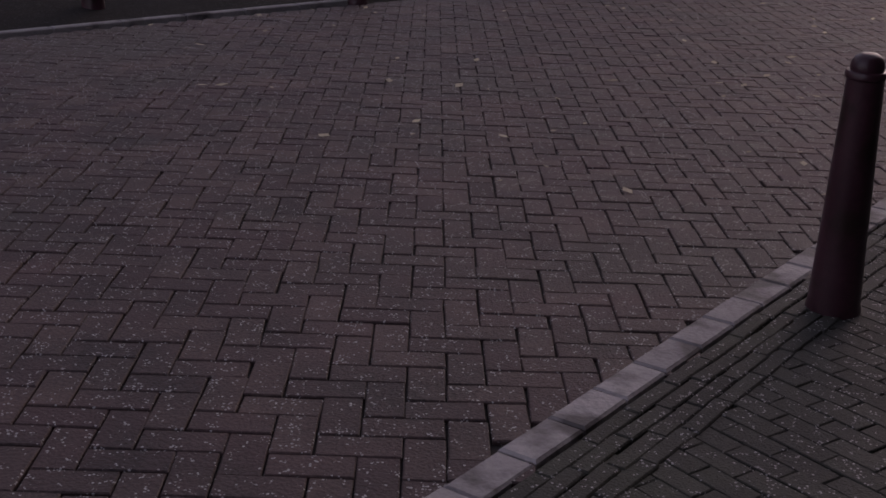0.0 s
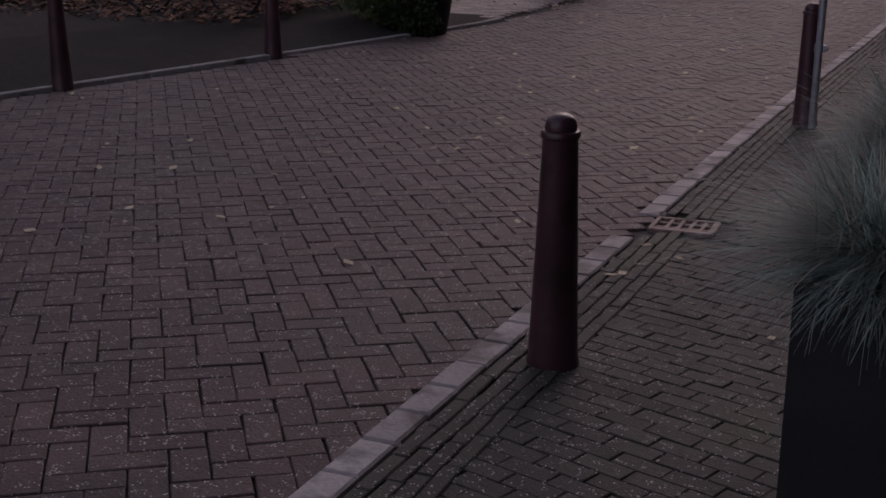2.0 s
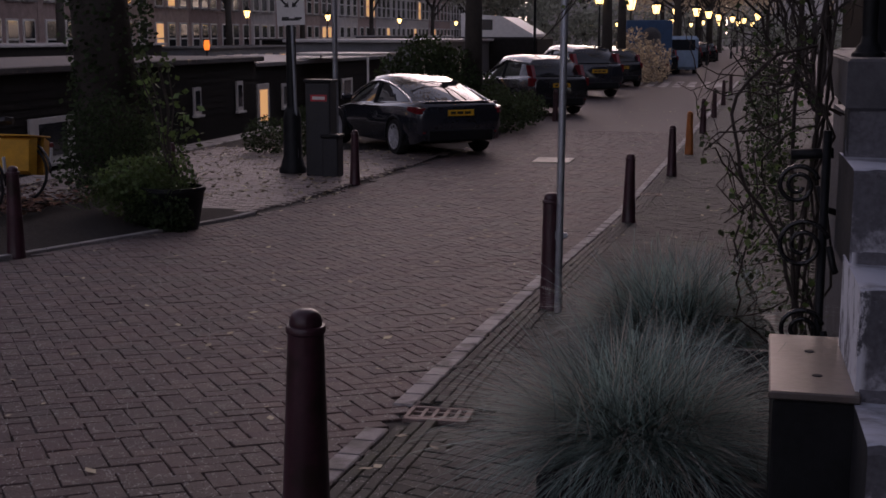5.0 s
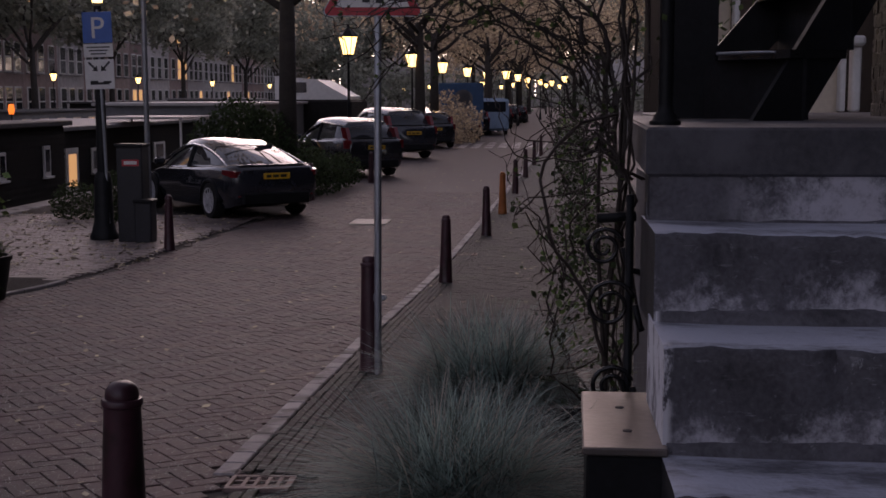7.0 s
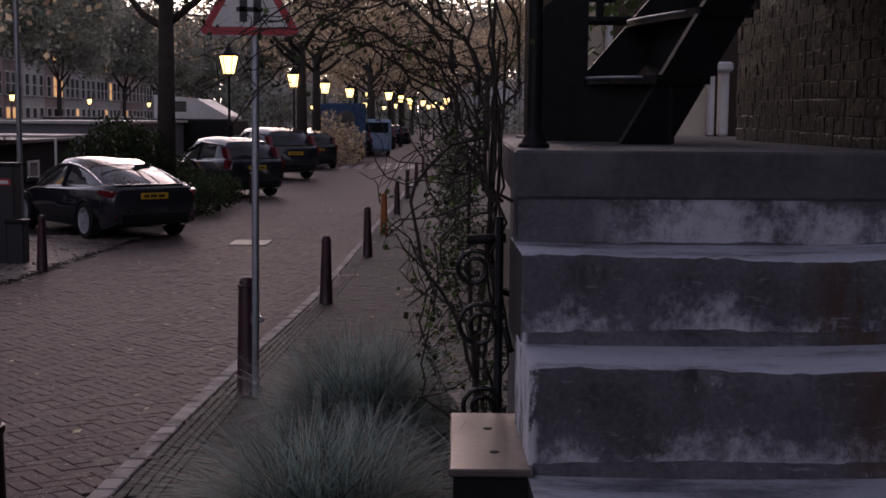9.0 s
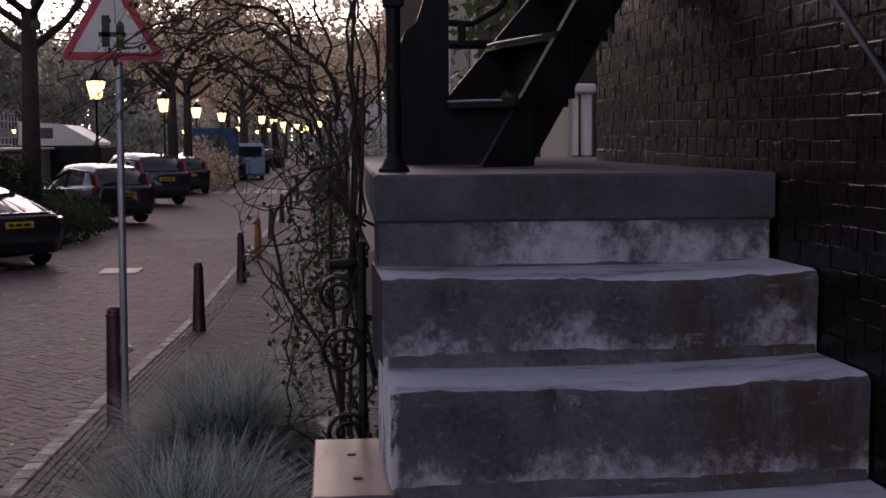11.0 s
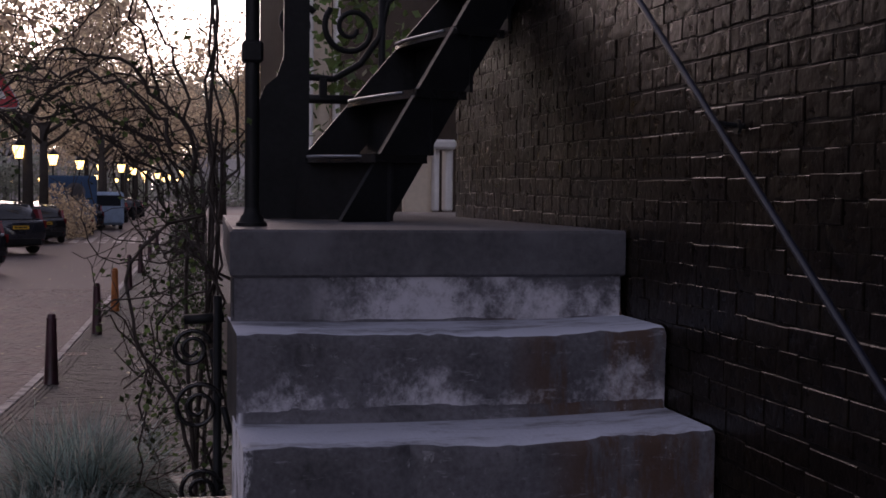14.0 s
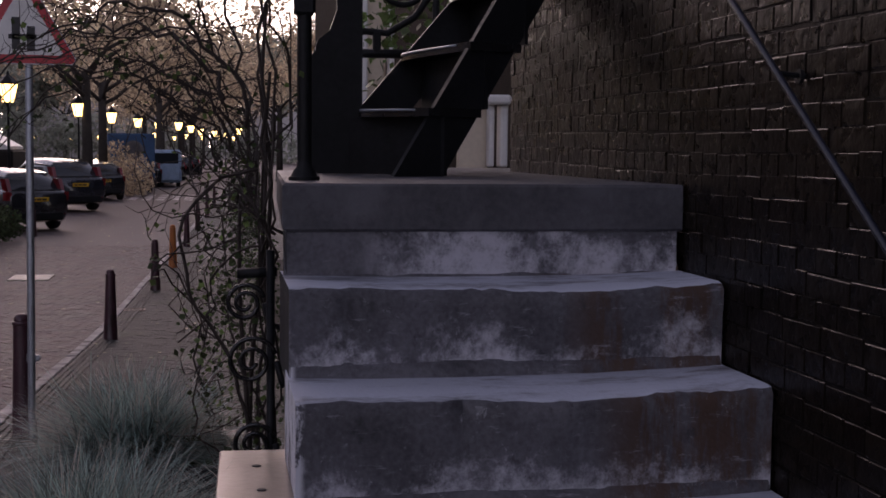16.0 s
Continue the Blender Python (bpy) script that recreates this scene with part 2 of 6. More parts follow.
CARGLASS = glassy("car_glass", (0.02, 0.025, 0.03), 0.06)
ROOFGLASS = glassy("roof_glass", (0.05, 0.055, 0.06), 0.08)
RUBBER = mat("tyre_rubber", (0.012, 0.012, 0.012), 0.8, 20.0, 0.3, 60, 0.2)
RIM = mat("alloy_rim", (0.55, 0.55, 0.57), 0.35, 20.0, 0.2, 60, 0.0, metal=0.2)
TAIL = mat("tail_lamp", (0.19, 0.014, 0.018), 0.2, 20.0, 0.2, 60, 0.0, coat=0.6)
PLATE = mat("yellow_plate", (0.75, 0.42, 0.03), 0.4, 20.0, 0.15, 60, 0.0)
DARKBAR = mat("dark_bar", (0.02, 0.02, 0.02), 0.5, 20.0, 0.2, 60, 0.0)
CHROME = mat("chrome", (0.7, 0.7, 0.72), 0.15, 20.0, 0.1, 60, 0.0, metal=1.0)
BAG = mat("yellow_bag_canvas", (0.55, 0.27, 0.02), 0.7, 10.0, 0.25, 80, 0.3)
GREYBOX = mat("grey_street_box", (0.026, 0.026, 0.029), 0.6, 4.0, 0.3, 30, 0.2)
LAMPGLOW = glow("lamp_glass_lit", (1.0, 0.72, 0.26), 3.4)
WINGLOW = glow("window_lit", (1.0, 0.6, 0.24), 0.5)
LANTERN_ORANGE = glow("orange_lantern", (1.0, 0.24, 0.03), 1.2)
TRUCK = mat("truck_blue", (0.03, 0.10, 0.22), 0.5, 3.0, 0.2, 20, 0.1)
# both facade colours lightened so that distance haze is painted in
FACA = mat("facade_brick_brown_hazed", (0.42, 0.31, 0.28), 0.8, 2.0, 0.3, 14, 0.3, obj=0.2)
FACB = mat("facade_grey_hazed", (0.52, 0.48, 0.47), 0.8, 2.0, 0.3, 14, 0.3, obj=0.2)
FACD = mat("facade_dark", (0.022, 0.017, 0.015), 0.9, 2.0, 0.3, 14, 0.4, spec=0.03)
ROOFT = mat("roof_tile", (0.07, 0.05, 0.045), 0.8, 3.0, 0.3, 14, 0.3)
PANE = glassy("window_pane", (0.03, 0.035, 0.04), 0.06)


# ---------------------------------------------------------------- mesh tools
class Shape:
    """Collects vertices and faces of one mesh."""

    def __init__(self):
        self.v, self.f = [], []

    def add(self, verts, faces):
        k = len(self.v)
        self.v += [tuple(p) for p in verts]
        self.f += [tuple(i + k for i in f) for f in faces]
        return self

    def box(self, c, s, rz=0.0, bevel=0.0, m=None):
        x, y, z = (a / 2 for a in s)
        b = min(bevel, x * 0.9, y * 0.9, z * 0.9)
        if b <= 0:
            pts = [(sx * x, sy * y, sz * z) for sz in (-1, 1) for sx, sy in ((-1, -1), (1, -1), (1, 1), (-1, 1))]
            fc = [(3, 2, 1, 0), (4, 5, 6, 7), (0, 1, 5, 4), (1, 2, 6, 5), (2, 3, 7, 6), (3, 0, 4, 7)]
        else:
            rings = []
            for zz, ins in ((-z, b), (-z + b, 0), (z - b, 0), (z, b)):
                a, d = x - ins, y - ins
                rings.append([(-a, -d + (b if not ins else 0), zz), (-a + (b if not ins else 0), -d, zz), (a - (b if not ins else 0), -d, zz), (a, -d + (b if not ins else 0), zz),
                              (a, d - (b if not ins else 0), zz), (a - (b if not ins else 0), d, zz), (-a + (b if not ins else 0), d, zz), (-a, d - (b if not ins else 0), zz)])
            pts = [p for r in rings for p in r]
            fc = [tuple(range(7, -1, -1)), tuple(range(24, 32))]
            for r in range(3):
                for k in range(8):
                    fc.append((r * 8 + k, r * 8 + (k + 1) % 8, r * 8 + 8 + (k + 1) % 8, r * 8 + 8 + k))
        mm = Matrix.Translation(c) @ Matrix.Rotation(rz, 4, "Z")
        if m is not None:
            mm = m @ mm
        return self.add([mm @ Vector(p) for p in pts], fc)

    def lathe(self, prof, n=16, at=(0, 0, 0), m=None):
        pts, fc = [], []
        for r, z in prof:
            for k in range(n):
                a = 2 * math.pi * k / n
                pts.append(Vector((at[0] + r * math.cos(a), at[1] + r * math.sin(a), at[2] + z)))
        for i in range(len(prof) - 1):
            for k in range(n):
                fc.append((i * n + k, i * n + (k + 1) % n, (i + 1) * n + (k + 1) % n, (i + 1) * n + k))
        fc.append(tuple(range(n - 1, -1, -1)))
        fc.append(tuple(range((len(prof) - 1) * n, len(prof) * n)))
        if m is not None:
            pts = [m @ p for p in pts]
        return self.add(pts, fc)

    def tube(self, pts, r, n=6, r2=None):
        pts = [Vector(p) for p in pts]
        out, fc, side = [], [], None
        for i, p in enumerate(pts):
            d = (pts[min(i + 1, len(pts) - 1)] - pts[max(i - 1, 0)])
            d = d.normalized() if d.length > 1e-9 else Vector((0, 0, 1))
            if side is None:
                side = d.orthogonal().normalized()
            side = (side - d * side.dot(d))
            side = side.normalized() if side.length > 1e-6 else d.orthogonal().normalized()
            up = d.cross(side)
            rr = r if r2 is None else r + (r2 - r) * i / max(1, len(pts) - 1)
            for k in range(n):
                a = 2 * math.pi * k / n
                out.append(p + rr * (math.cos(a) * side + math.sin(a) * up))
        for i in range(len(pts) - 1):
            for k in range(n):
                fc.append((i * n + k, i * n + (k + 1) % n, (i + 1) * n + (k + 1) % n, (i + 1) * n + k))
        fc.append(tuple(range(n - 1, -1, -1)))
        fc.append(tuple(range((len(pts) - 1) * n, len(pts) * n)))
        return self.add(out, fc)

    def prism(self, poly, thick, m):
        """A flat outline in x, z, given depth along y."""
        n = len(poly)
        pts = [m @ Vector((x, s * thick / 2, z)) for s in (-1, 1) for x, z in poly]
        fc = [tuple(range(n)), tuple(range(2 * n - 1, n - 1, -1))]
        fc += [(k + n, (k + 1) % n + n, (k + 1) % n, k) for k in range(n)]
        return self.add(pts, fc)

    def loft(self, rings, closed=True):
        n = len(rings[0])
        fc = []
        for i in range(len(rings) - 1):
            for k in range(n if closed else n - 1):
                fc.append((i * n + k, i * n + (k + 1) % n, (i + 1) * n + (k + 1) % n, (i + 1) * n + k))
        if closed:
            fc += [tuple(range(n - 1, -1, -1)), tuple(range((len(rings) - 1) * n, len(rings) * n))]
        return self.add([p for r in rings for p in r], fc)

    def mesh(self, name, material, smooth=0):
        me = bpy.data.meshes.new(name)
        me.from_pydata([tuple(p) for p in self.v], [], self.f)
        me.materials.append(material)
        if smooth:
            me.shade_smooth()
            if smooth > 1:
                me.set_sharp_from_angle(angle=radians(smooth))
        me.update()
        return me


def part(name, shape, material, parent=None, label="", smooth=0):
    me = shape if isinstance(shape, bpy.types.Mesh) else shape.mesh(name, material, smooth)
    ob = new(name, me)
    if parent is not None:
        ob.parent = parent
    if label:
        ob["label"] = label
    return ob


def thing(name, m, label, category, group="", kind=""):
    e = new(name)
    e.empty_display_size = 0.1
    e.matrix_basis = m
    return tagged(e, label, category, group, kind)


def gz(y):
    """Height of the street, which comes down from the bridge and levels out."""
    u = (15.0 - y) / 1.2
    return 0.052 * 1.2 * (u + math.log1p(math.exp(-u)) if u > 0 else math.log1p(math.exp(u)))


def kerb_x(y):
    return -1.46 + (0.0 if y < 7 else 0.0021 * (y - 7) ** 2 if y < 15 else 0.134 + 0.036 * (y - 15))


def left_x(y):
    """Road edge on the canal side."""
    return -6.85 + 0.135 * (y - 4.5) if y < 14 else -5.57 + 0.055 * (y - 14)


R = random.Random(7)

# ---------------------------------------------------------------- ground, canal
def ground_sheet():
    s = Shape()
    ys = [-60, -20, -8] + [-4 + 0.5 * k for k in range(60)] + [27, 30, 40, 60, 100, 200, 500, 1500]
    xs = [-1500, -200, -36, -35.99, -10.41, -10.4, -6, -3, 0, 1.5, 6, 30, 200, 1500]
    for y in ys:
        for x in xs:
            z = gz(max(y, -6)) - 0.013
            if x > -36 and x < -10.4:
                z = -1.8
            s.v.append((x, y, z))
    n = len(xs)
    for i in range(len(ys) - 1):
        for k in range(n - 1):
            s.f.append((i * n + k, i * n + k + 1, (i + 1) * n + k + 1, (i + 1) * n + k))
    return s


g = part("ground", ground_sheet(), GROUND)
tagged(g, "dark soil and brick ground along the canal", "ground", kind="structure")
w = Shape().add([(-36, -60, -1.0), (-10.4, -60, -1.0), (-10.4, 1500, -1.0), (-36, 1500, -1.0)], [(0, 1, 2, 3)])
tagged(part("water", w, WATER), "still dark canal water", "water", kind="structure")
q = Shape()
for k in range(60):
    q.box((-10.3, -8 + k * 2.0, gz(max(-8 + 2.0 * k, -6)) - 0.16), (0.5, 1.98, 0.36), bevel=0.02)
tagged(part("quay_edge", q, KERBD), "grey stone edge of the canal quay", "quay edge", kind="structure")

# far road surface, finer than the eye can part
fr = Shape()
ys = [29.5 + 2 * k for k in range(60)] + [200, 400]
for y in ys:
    fr.v += [(-10, y, -0.006), (60, y, -0.006)]
for i in range(len(ys) - 1):
    fr.f.append((2 * i, 2 * i + 1, 2 * i + 3, 2 * i + 2))
tagged(part("road", fr, FARROAD), "brown brick street running along the canal", "road", kind="structure")
STREET = bpy.data.objects["road"]

# ---------------------------------------------------------------- right-hand wall and stone stairs
WX = 1.10
wall_core = Shape()
wall_core.box((WX + 0.1838, -2.0, 6.0), (0.36, 12.9, 13.0))
wall_core.box((WX + 3.0, 6.9, 6.0), (2.4, 0.3, 13.0))
wall_core.box((WX + 1.72, 5.7, 6.0), (0.2, 2.5, 13.0))
WALL = tagged(part("wall_east", wall_core, MORTAR), "dark glazed brick house wall beside the stairs", "wall", kind="structure")
# neighbouring house fronts further along the street
hw = Shape()
hw.box((6.4, 18.5, 6.0), (8.0, 23.0, 13.0))
hw.box((16.5, 78, 6.0), (8.0, 94.0, 13.0))
tagged(part("wall_street", hw, FACD), "brown brick house fronts along the street", "wall", kind="structure")
# unseen wall added behind the camera, shuts off low sky there
bw = Shape().box((-3.0, -46.2, 3.0), (60, 0.4, 9.0))
tagged(part("wall_south", bw, FACB), "plain wall added out of view to close off the south side", "wall", kind="structure")


def worn_step(x0, x1, y0, y1, zl, zr, h, seed, wear=0.012, notch=None):
    """A stone step that sags towards the wall, with a hollowed tread and a broken front edge."""
    s, rr = Shape(), random.Random(seed)
    nx = 44
    prof = [(0, -h), (0, -0.07), (-0.004, -0.035), (-0.002, -0.014), (0.008, -0.003), (0.024, 0.0), (0.5, 0.0), (1.0, 0.0)]
    rings, drift = [], 0.0
    for i in range(nx + 1):
        u = i / nx
        x = x0 + (x1 - x0) * u
        dip = wear * math.sin(math.pi * min(1, max(0, (u - 0.02) / 0.96))) ** 0.7
        drift = 0.7 * drift + rr.gauss(0, 0.0022)
        bite = 0.0
        if notch:
            bite = max(0.0, 1 - abs(u - notch) / 0.035)
        ring = []
        for k, (a, dz) in enumerate(prof):
            y = y0 + (a if k < 6 else 0.024 + (y1 - y0 - 0.024) * (a if k == 7 else 0.5))
            chip = rr.uniform(-0.002, 0.002) + drift if 1 <= k <= 5 else 0
            zz = zl + (zr - zl) * u + dz - (dip if k >= 3 else dip * 0.5 if k == 2 else 0) * (1.0 if k < 7 else 0.3)
            if 2 <= k <= 5:
                y += 0.02 * bite
                zz -= 0.003 * bite
            ring.append((x, y + chip, zz + chip * 0.6))
        ring.append((x, y1, zl - h))
        rings.append(ring)
    s.loft(rings)
    return s


stairs = thing("stone_stairs", pose(0, 0, 0), "worn grey-blue stone stoop steps with whitewash and rust stains", "stairs")
SX0, SX1 = 0.21, 1.096
NOSE = [(2.50, 1.944, 1.947), (2.25, 1.768, 1.777), (2.00, 1.575, 1.580), (1.75, 1.405, 1.385), (1.50, 1.205, 1.195), (1.25, 1.005, 1.0)]
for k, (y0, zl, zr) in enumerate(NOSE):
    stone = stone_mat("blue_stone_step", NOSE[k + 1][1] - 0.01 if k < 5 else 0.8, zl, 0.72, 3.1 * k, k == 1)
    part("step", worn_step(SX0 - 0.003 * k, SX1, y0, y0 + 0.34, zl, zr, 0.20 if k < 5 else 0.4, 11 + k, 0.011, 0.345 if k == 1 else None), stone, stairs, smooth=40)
    # small rounded fillet where the tread meets the riser above
    yb = NOSE[k - 1][0] if k else 2.76
    fl = Shape()
    rf_ = random.Random(40 + k)
    fl.loft([[(x, yb - 0.012 + rf_.gauss(0, 0.001), z - 0.010), (x, yb - 0.007, z + 0.010 + rf_.gauss(0, 0.001)), (x, yb + 0.01, z + 0.034 + rf_.gauss(0, 0.002)), (x, yb + 0.03, z - 0.03)]
             for x, z in ((SX0 + 0.004 + (SX1 - SX0 - 0.008) * j / 16, zl + (zr - zl) * j / 16) for j in range(17))])
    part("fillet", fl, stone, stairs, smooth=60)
und = Shape().box((0.715, 3.75, 1.45), (0.75, 1.9, 1.0))
und.box(((SX0 + SX1) / 2 + 0.01, 2.2, 1.15), (SX1 - SX0 - 0.05, 1.3, 0.75))
part("plinth", und, STONE_PLAIN, stairs)
rs = Shape().box(((SX0 + SX1) / 2, 2.79, 1.985), (SX1 - SX0 - 0.012, 0.08, 0.11), bevel=0.004)
part("riser", rs, stone_mat("blue_stone_riser", 1.96, 2.16, 2.0, 5.4, False, 0.33), stairs)
ld = Shape().loft([[(SX0 + a, 2.74 + b, z), (SX1, 2.74 + b, z), (SX1, 4.44, z), (SX0 + 0.07, 4.44, z)] for z, a, b in ((2.036, 0.012, 0.006), (2.042, 0.0, 0.0), (2.133, 0.0, 0.0), (2.139, 0.006, 0.006))])
ld.box((1.42, 5.2, 2.083), (1.94, 1.5, 0.10), bevel=0.004)
part("landing", ld, STONE_PLAIN, stairs, "dark stone landing slab")


# ---------------------------------------------------------------- iron stair on the landing
iron = thing("iron_staircase", pose(0, 0, 0), "steep black-painted iron stair with rounded treads on the stone landing", "staircase")
U = Vector((0.94, 0.34, 0)).normalized()
SL = 1.53
base_r = Vector((0.548, 3.5, 2.139))


def plank(origin, along, s0, wid, run, rise):
    """A sloping flat bar of iron standing on its foot, level cuts at both ends."""
    m = Matrix.Translation(origin) @ Matrix.Rotation(math.atan2(along.y, along.x), 4, "Z")
    return Shape().prism([(s0, 0), (s0 + wid, 0), (s0 + wid + run, rise), (s0 + run, rise)], 0.02, m)


part("stringer", plank(base_r, U, 0.0, 0.155, 1.15 / SL, 1.15), BLACK, iron)
# treads fan out: near end on the front stringer, far end on the back one
NEAR = [Vector((0.650 + 0.124 * k, 3.515 + 0.045 * k, 2.328 + 0.187 * k)) for k in range(5)]
FAR = [Vector((0.484, 3.74, 2.328)), Vector((0.668, 4.13, 2.515)), Vector((0.826, 4.14, 2.702)), Vector((0.98, 4.16, 2.889)), Vector((1.13, 4.18, 3.076))]
back = (FAR[2] - FAR[1]).normalized()
flat = Vector((back.x, back.y, 0)).normalized()
part("stringer", plank(FAR[1] - back * 0.62, flat, 0.0, 0.17, 1.5 * 0.16 / 0.187, 1.5), BLACK, iron)
for k in range(5):
    a, b, z = FAR[k], NEAR[k], NEAR[k].z
    out_ = Vector((-(b - a).y, (b - a).x, 0)).normalized()
    if out_.x > 0:
        out_ = -out_
    pts = [a.lerp(b, j / 14) + out_ * 0.035 * math.sin(math.pi * (j / 14) ** 0.6) for j in range(15)]
    rim = pts + [b + U * 0.17, a + flat * 0.17]
    n = len(rim)
    t = Shape().add([(p.x, p.y, z + dz) for dz in (-0.024, 0) for p in rim], [tuple(range(n - 1, -1, -1)), tuple(range(n, 2 * n))] + [(i, (i + 1) % n, (i + 1) % n + n, i + n) for i in range(n)])
    tr_ = part("tread", t, BLACKG, iron, "glossy black tread with worn nosing")
    # steel strip added along the worn edge for its sky highlight
    part("nosing", Shape().tube([(p.x - 0.002, p.y, z - 0.006) for p in pts[2:13]], 0.005, 6, 0.0035), STEEL, tr_, "bare metal strip for the sky highlight on the worn nosing", smooth=1)
    p0, p1 = (a + flat * 0.06 if k else a - (b - a) * 0.15), b + U * 0.05
    q0, q1 = p0 + flat * 0.01, p1 + U * 0.01
    rz = Shape().add([(p.x, p.y, z + d) for p, d in ((p0, -0.187), (p1, -0.187), (p1, -0.022), (p0, -0.022), (q0, -0.187), (q1, -0.187), (q1, -0.022), (q0, -0.022))],
                     [(0, 1, 2, 3), (7, 6, 5, 4), (0, 4, 5, 1), (1, 5, 6, 2), (2, 6, 7, 3), (3, 7, 4, 0)])
    part("riser", rz, BLACK, iron)
nw = Shape().prism([(0.35, 2.14), (0.50, 2.14), (0.50, 3.3), (0.425, 3.3), (0.425, 2.62), (0.405, 2.56), (0.37, 2.53), (0.35, 2.48)], 0.03, Matrix.Translation((0, 3.82, 0)))
part("newel_plate", nw, BLACK, iron)


def spiral(c, r0, r1, turns, a0=0.0, n=40, flip=1):
    """A scroll in the x-z plane."""
    return [(c[0] + (r0 + (r1 - r0) * k / n) * math.cos(a0 + flip * 2 * math.pi * turns * k / n), c[1], c[2] + (r0 + (r1 - r0) * k / n) * math.sin(a0 + flip * 2 * math.pi * turns * k / n)) for k in range(n + 1)]


bal = thing("scroll_balustrade", pose(0, 0, 0), "black wrought-iron balustrade with scrolls behind the iron stair", "balustrade")
YB = 4.75
part("rail", Shape().tube([(0.48, YB, 2.565), (0.86, YB, 2.565)], 0.017, 8), BLACK, bal, smooth=1)
part("scroll", Shape().tube([(0.53, YB, 2.69), (0.60, YB, 2.645), (0.70, YB, 2.64), (0.80, YB, 2.70), (0.87, YB, 2.80), (0.90, YB, 2.93), (0.97, YB, 3.0)], 0.013, 8), BLACK, bal, smooth=1)
part("scroll", Shape().tube(spiral((0.765, YB, 2.83), 0.105, 0.02, 1.6, 2.4), 0.012, 8, 0.008), BLACK, bal, smooth=1)
part("scroll", Shape().tube(spiral((0.565, YB, 2.84), 0.075, 0.015, 1.5, 0.6), 0.012, 8, 0.008), BLACK, bal, smooth=1)
part("bar", Shape().box((0.66, YB, 2.60), (0.03, 0.03, 0.09), bevel=0.005), BLACK, bal)
part("post", Shape().tube([(0.88, YB, 2.12), (0.88, YB, 3.2)], 0.014, 8), BLACK, bal, smooth=1)

post = thing("railing_post", pose(0.274, 3.0, 2.139), "slender black cast-iron railing post with square collar", "post")
part("shaft", Shape().lathe([(0.016, 0.02), (0.017, 0.1), (0.0165, 0.8), (0.016, 1.3)], 12), BLACK, post, smooth=50)
part("collar", Shape().box((0, 0, 0.402), (0.048, 0.048, 0.050), bevel=0.006), BLACK, post)
part("foot", Shape().lathe([(0.036, 0), (0.036, 0.008), (0.029, 0.013), (0.026, 0.022), (0.019, 0.03), (0.016, 0.045)], 14), BLACK, post, smooth=40)

rl = thing("scroll_railing", pose(0, 0, 0), "black wrought-iron scroll railing grown through by rose stems", "railing")
for c, r in (((0.150, 2.95, 1.727), 0.058), ((0.137, 2.98, 1.857), 0.046), ((0.155, 2.95, 1.535), 0.05), ((0.155, 2.95, 1.36), 0.05)):
    part("scroll", Shape().tube(spiral(c, r, 0.012, 1.9, 0.3, 56), 0.0056, 8, 0.0048), BLACKG, rl, smooth=1)
    part("bar", Shape().tube([(c[0] + r, c[1], c[2]), (c[0] + r + 0.012, c[1], c[2] - 0.05), (0.225, c[1], c[2] - 0.06)], 0.008, 6), BLACK, rl, smooth=1)
part("bar", Shape().tube([(0.12, 2.98, 1.925), (0.21, 2.98, 1.93)], 0.012, 8), BLACK, rl, smooth=1)
part("upright", Shape().tube([(0.195, 2.97, gz(3.0) - 0.01), (0.195, 2.97, 1.98)], 0.010, 8), BLACK, rl, smooth=1)

hr = thing("wall_handrail", pose(0, 0, 0), "thin dark blue-grey metal handrail fixed to the brick wall", "handrail")
RAILM = mat("handrail_paint", (0.013, 0.016, 0.028), 0.32, 10.0, 0.3, 60, 0.1)
part("rail", Shape().tube([(1.03, 0.78, 1.405), (1.03, 1.563, 1.950), (1.03, 2.516, 2.624), (1.03, 3.15, 3.07)], 0.0065, 10), RAILM, hr, smooth=1)
for y, z in ((2.168, 2.377), (1.58, 1.962), (0.98, 1.545)):
    part("bracket", Shape().tube([(1.03, y, z), (1.05, y, z - 0.025), (WX + 0.01, y, z - 0.03)], 0.005, 8).lathe([(0.014, 0), (0.014, 0.006)], 10, m=Matrix.Translation((WX - 0.012, y, z - 0.03)) @ Matrix.Rotation(radians(90), 4, "Y")), BLACK, hr, smooth=30)

# doorway past the wall
dr = thing("door_1", pose(0, 0, 0), "white-painted door frame with cream panel past the brick wall", "door", kind="structure")
part("door_frame", Shape().box((1.545, 6.55, 2.31), (0.04, 0.10, 0.36), bevel=0.008).box((1.485, 6.57, 2.31), (0.028, 0.08, 0.36), bevel=0.006).box((1.51, 6.53, 2.475), (0.13, 0.14, 0.05), bevel=0.012).box((0.80, 6.55, 3.2), (0.07, 0.1, 2.1), bevel=0.008).box((0.96, 6.57, 3.2), (0.03, 0.08, 2.1), bevel=0.006), WHITE, dr)
part("panel", Shape().box((1.40, 6.62, 2.29), (0.16, 0.04, 0.42), bevel=0.01).box((0.88, 6.62, 3.2), (0.12, 0.04, 2.1), bevel=0.01), CREAM, dr)

# pier with metal coping beside the steps
pier = thing("stair_pier", pose(0.146, 2.44, gz(2.44) - 0.02, 0, 0, -1.6), "dark painted low pier with a weathered copper-coloured coping", "pier")
part("shaft", Shape().box((0.003, 0, 0.471), (0.142, 0.432, 0.942), bevel=0.004), BLACK, pier)
part("coping", Shape().box((0, 0, 0.950), (0.15, 0.44, 0.015), bevel=0.003), COPPER, pier, "weathered copper-coloured coping plate")
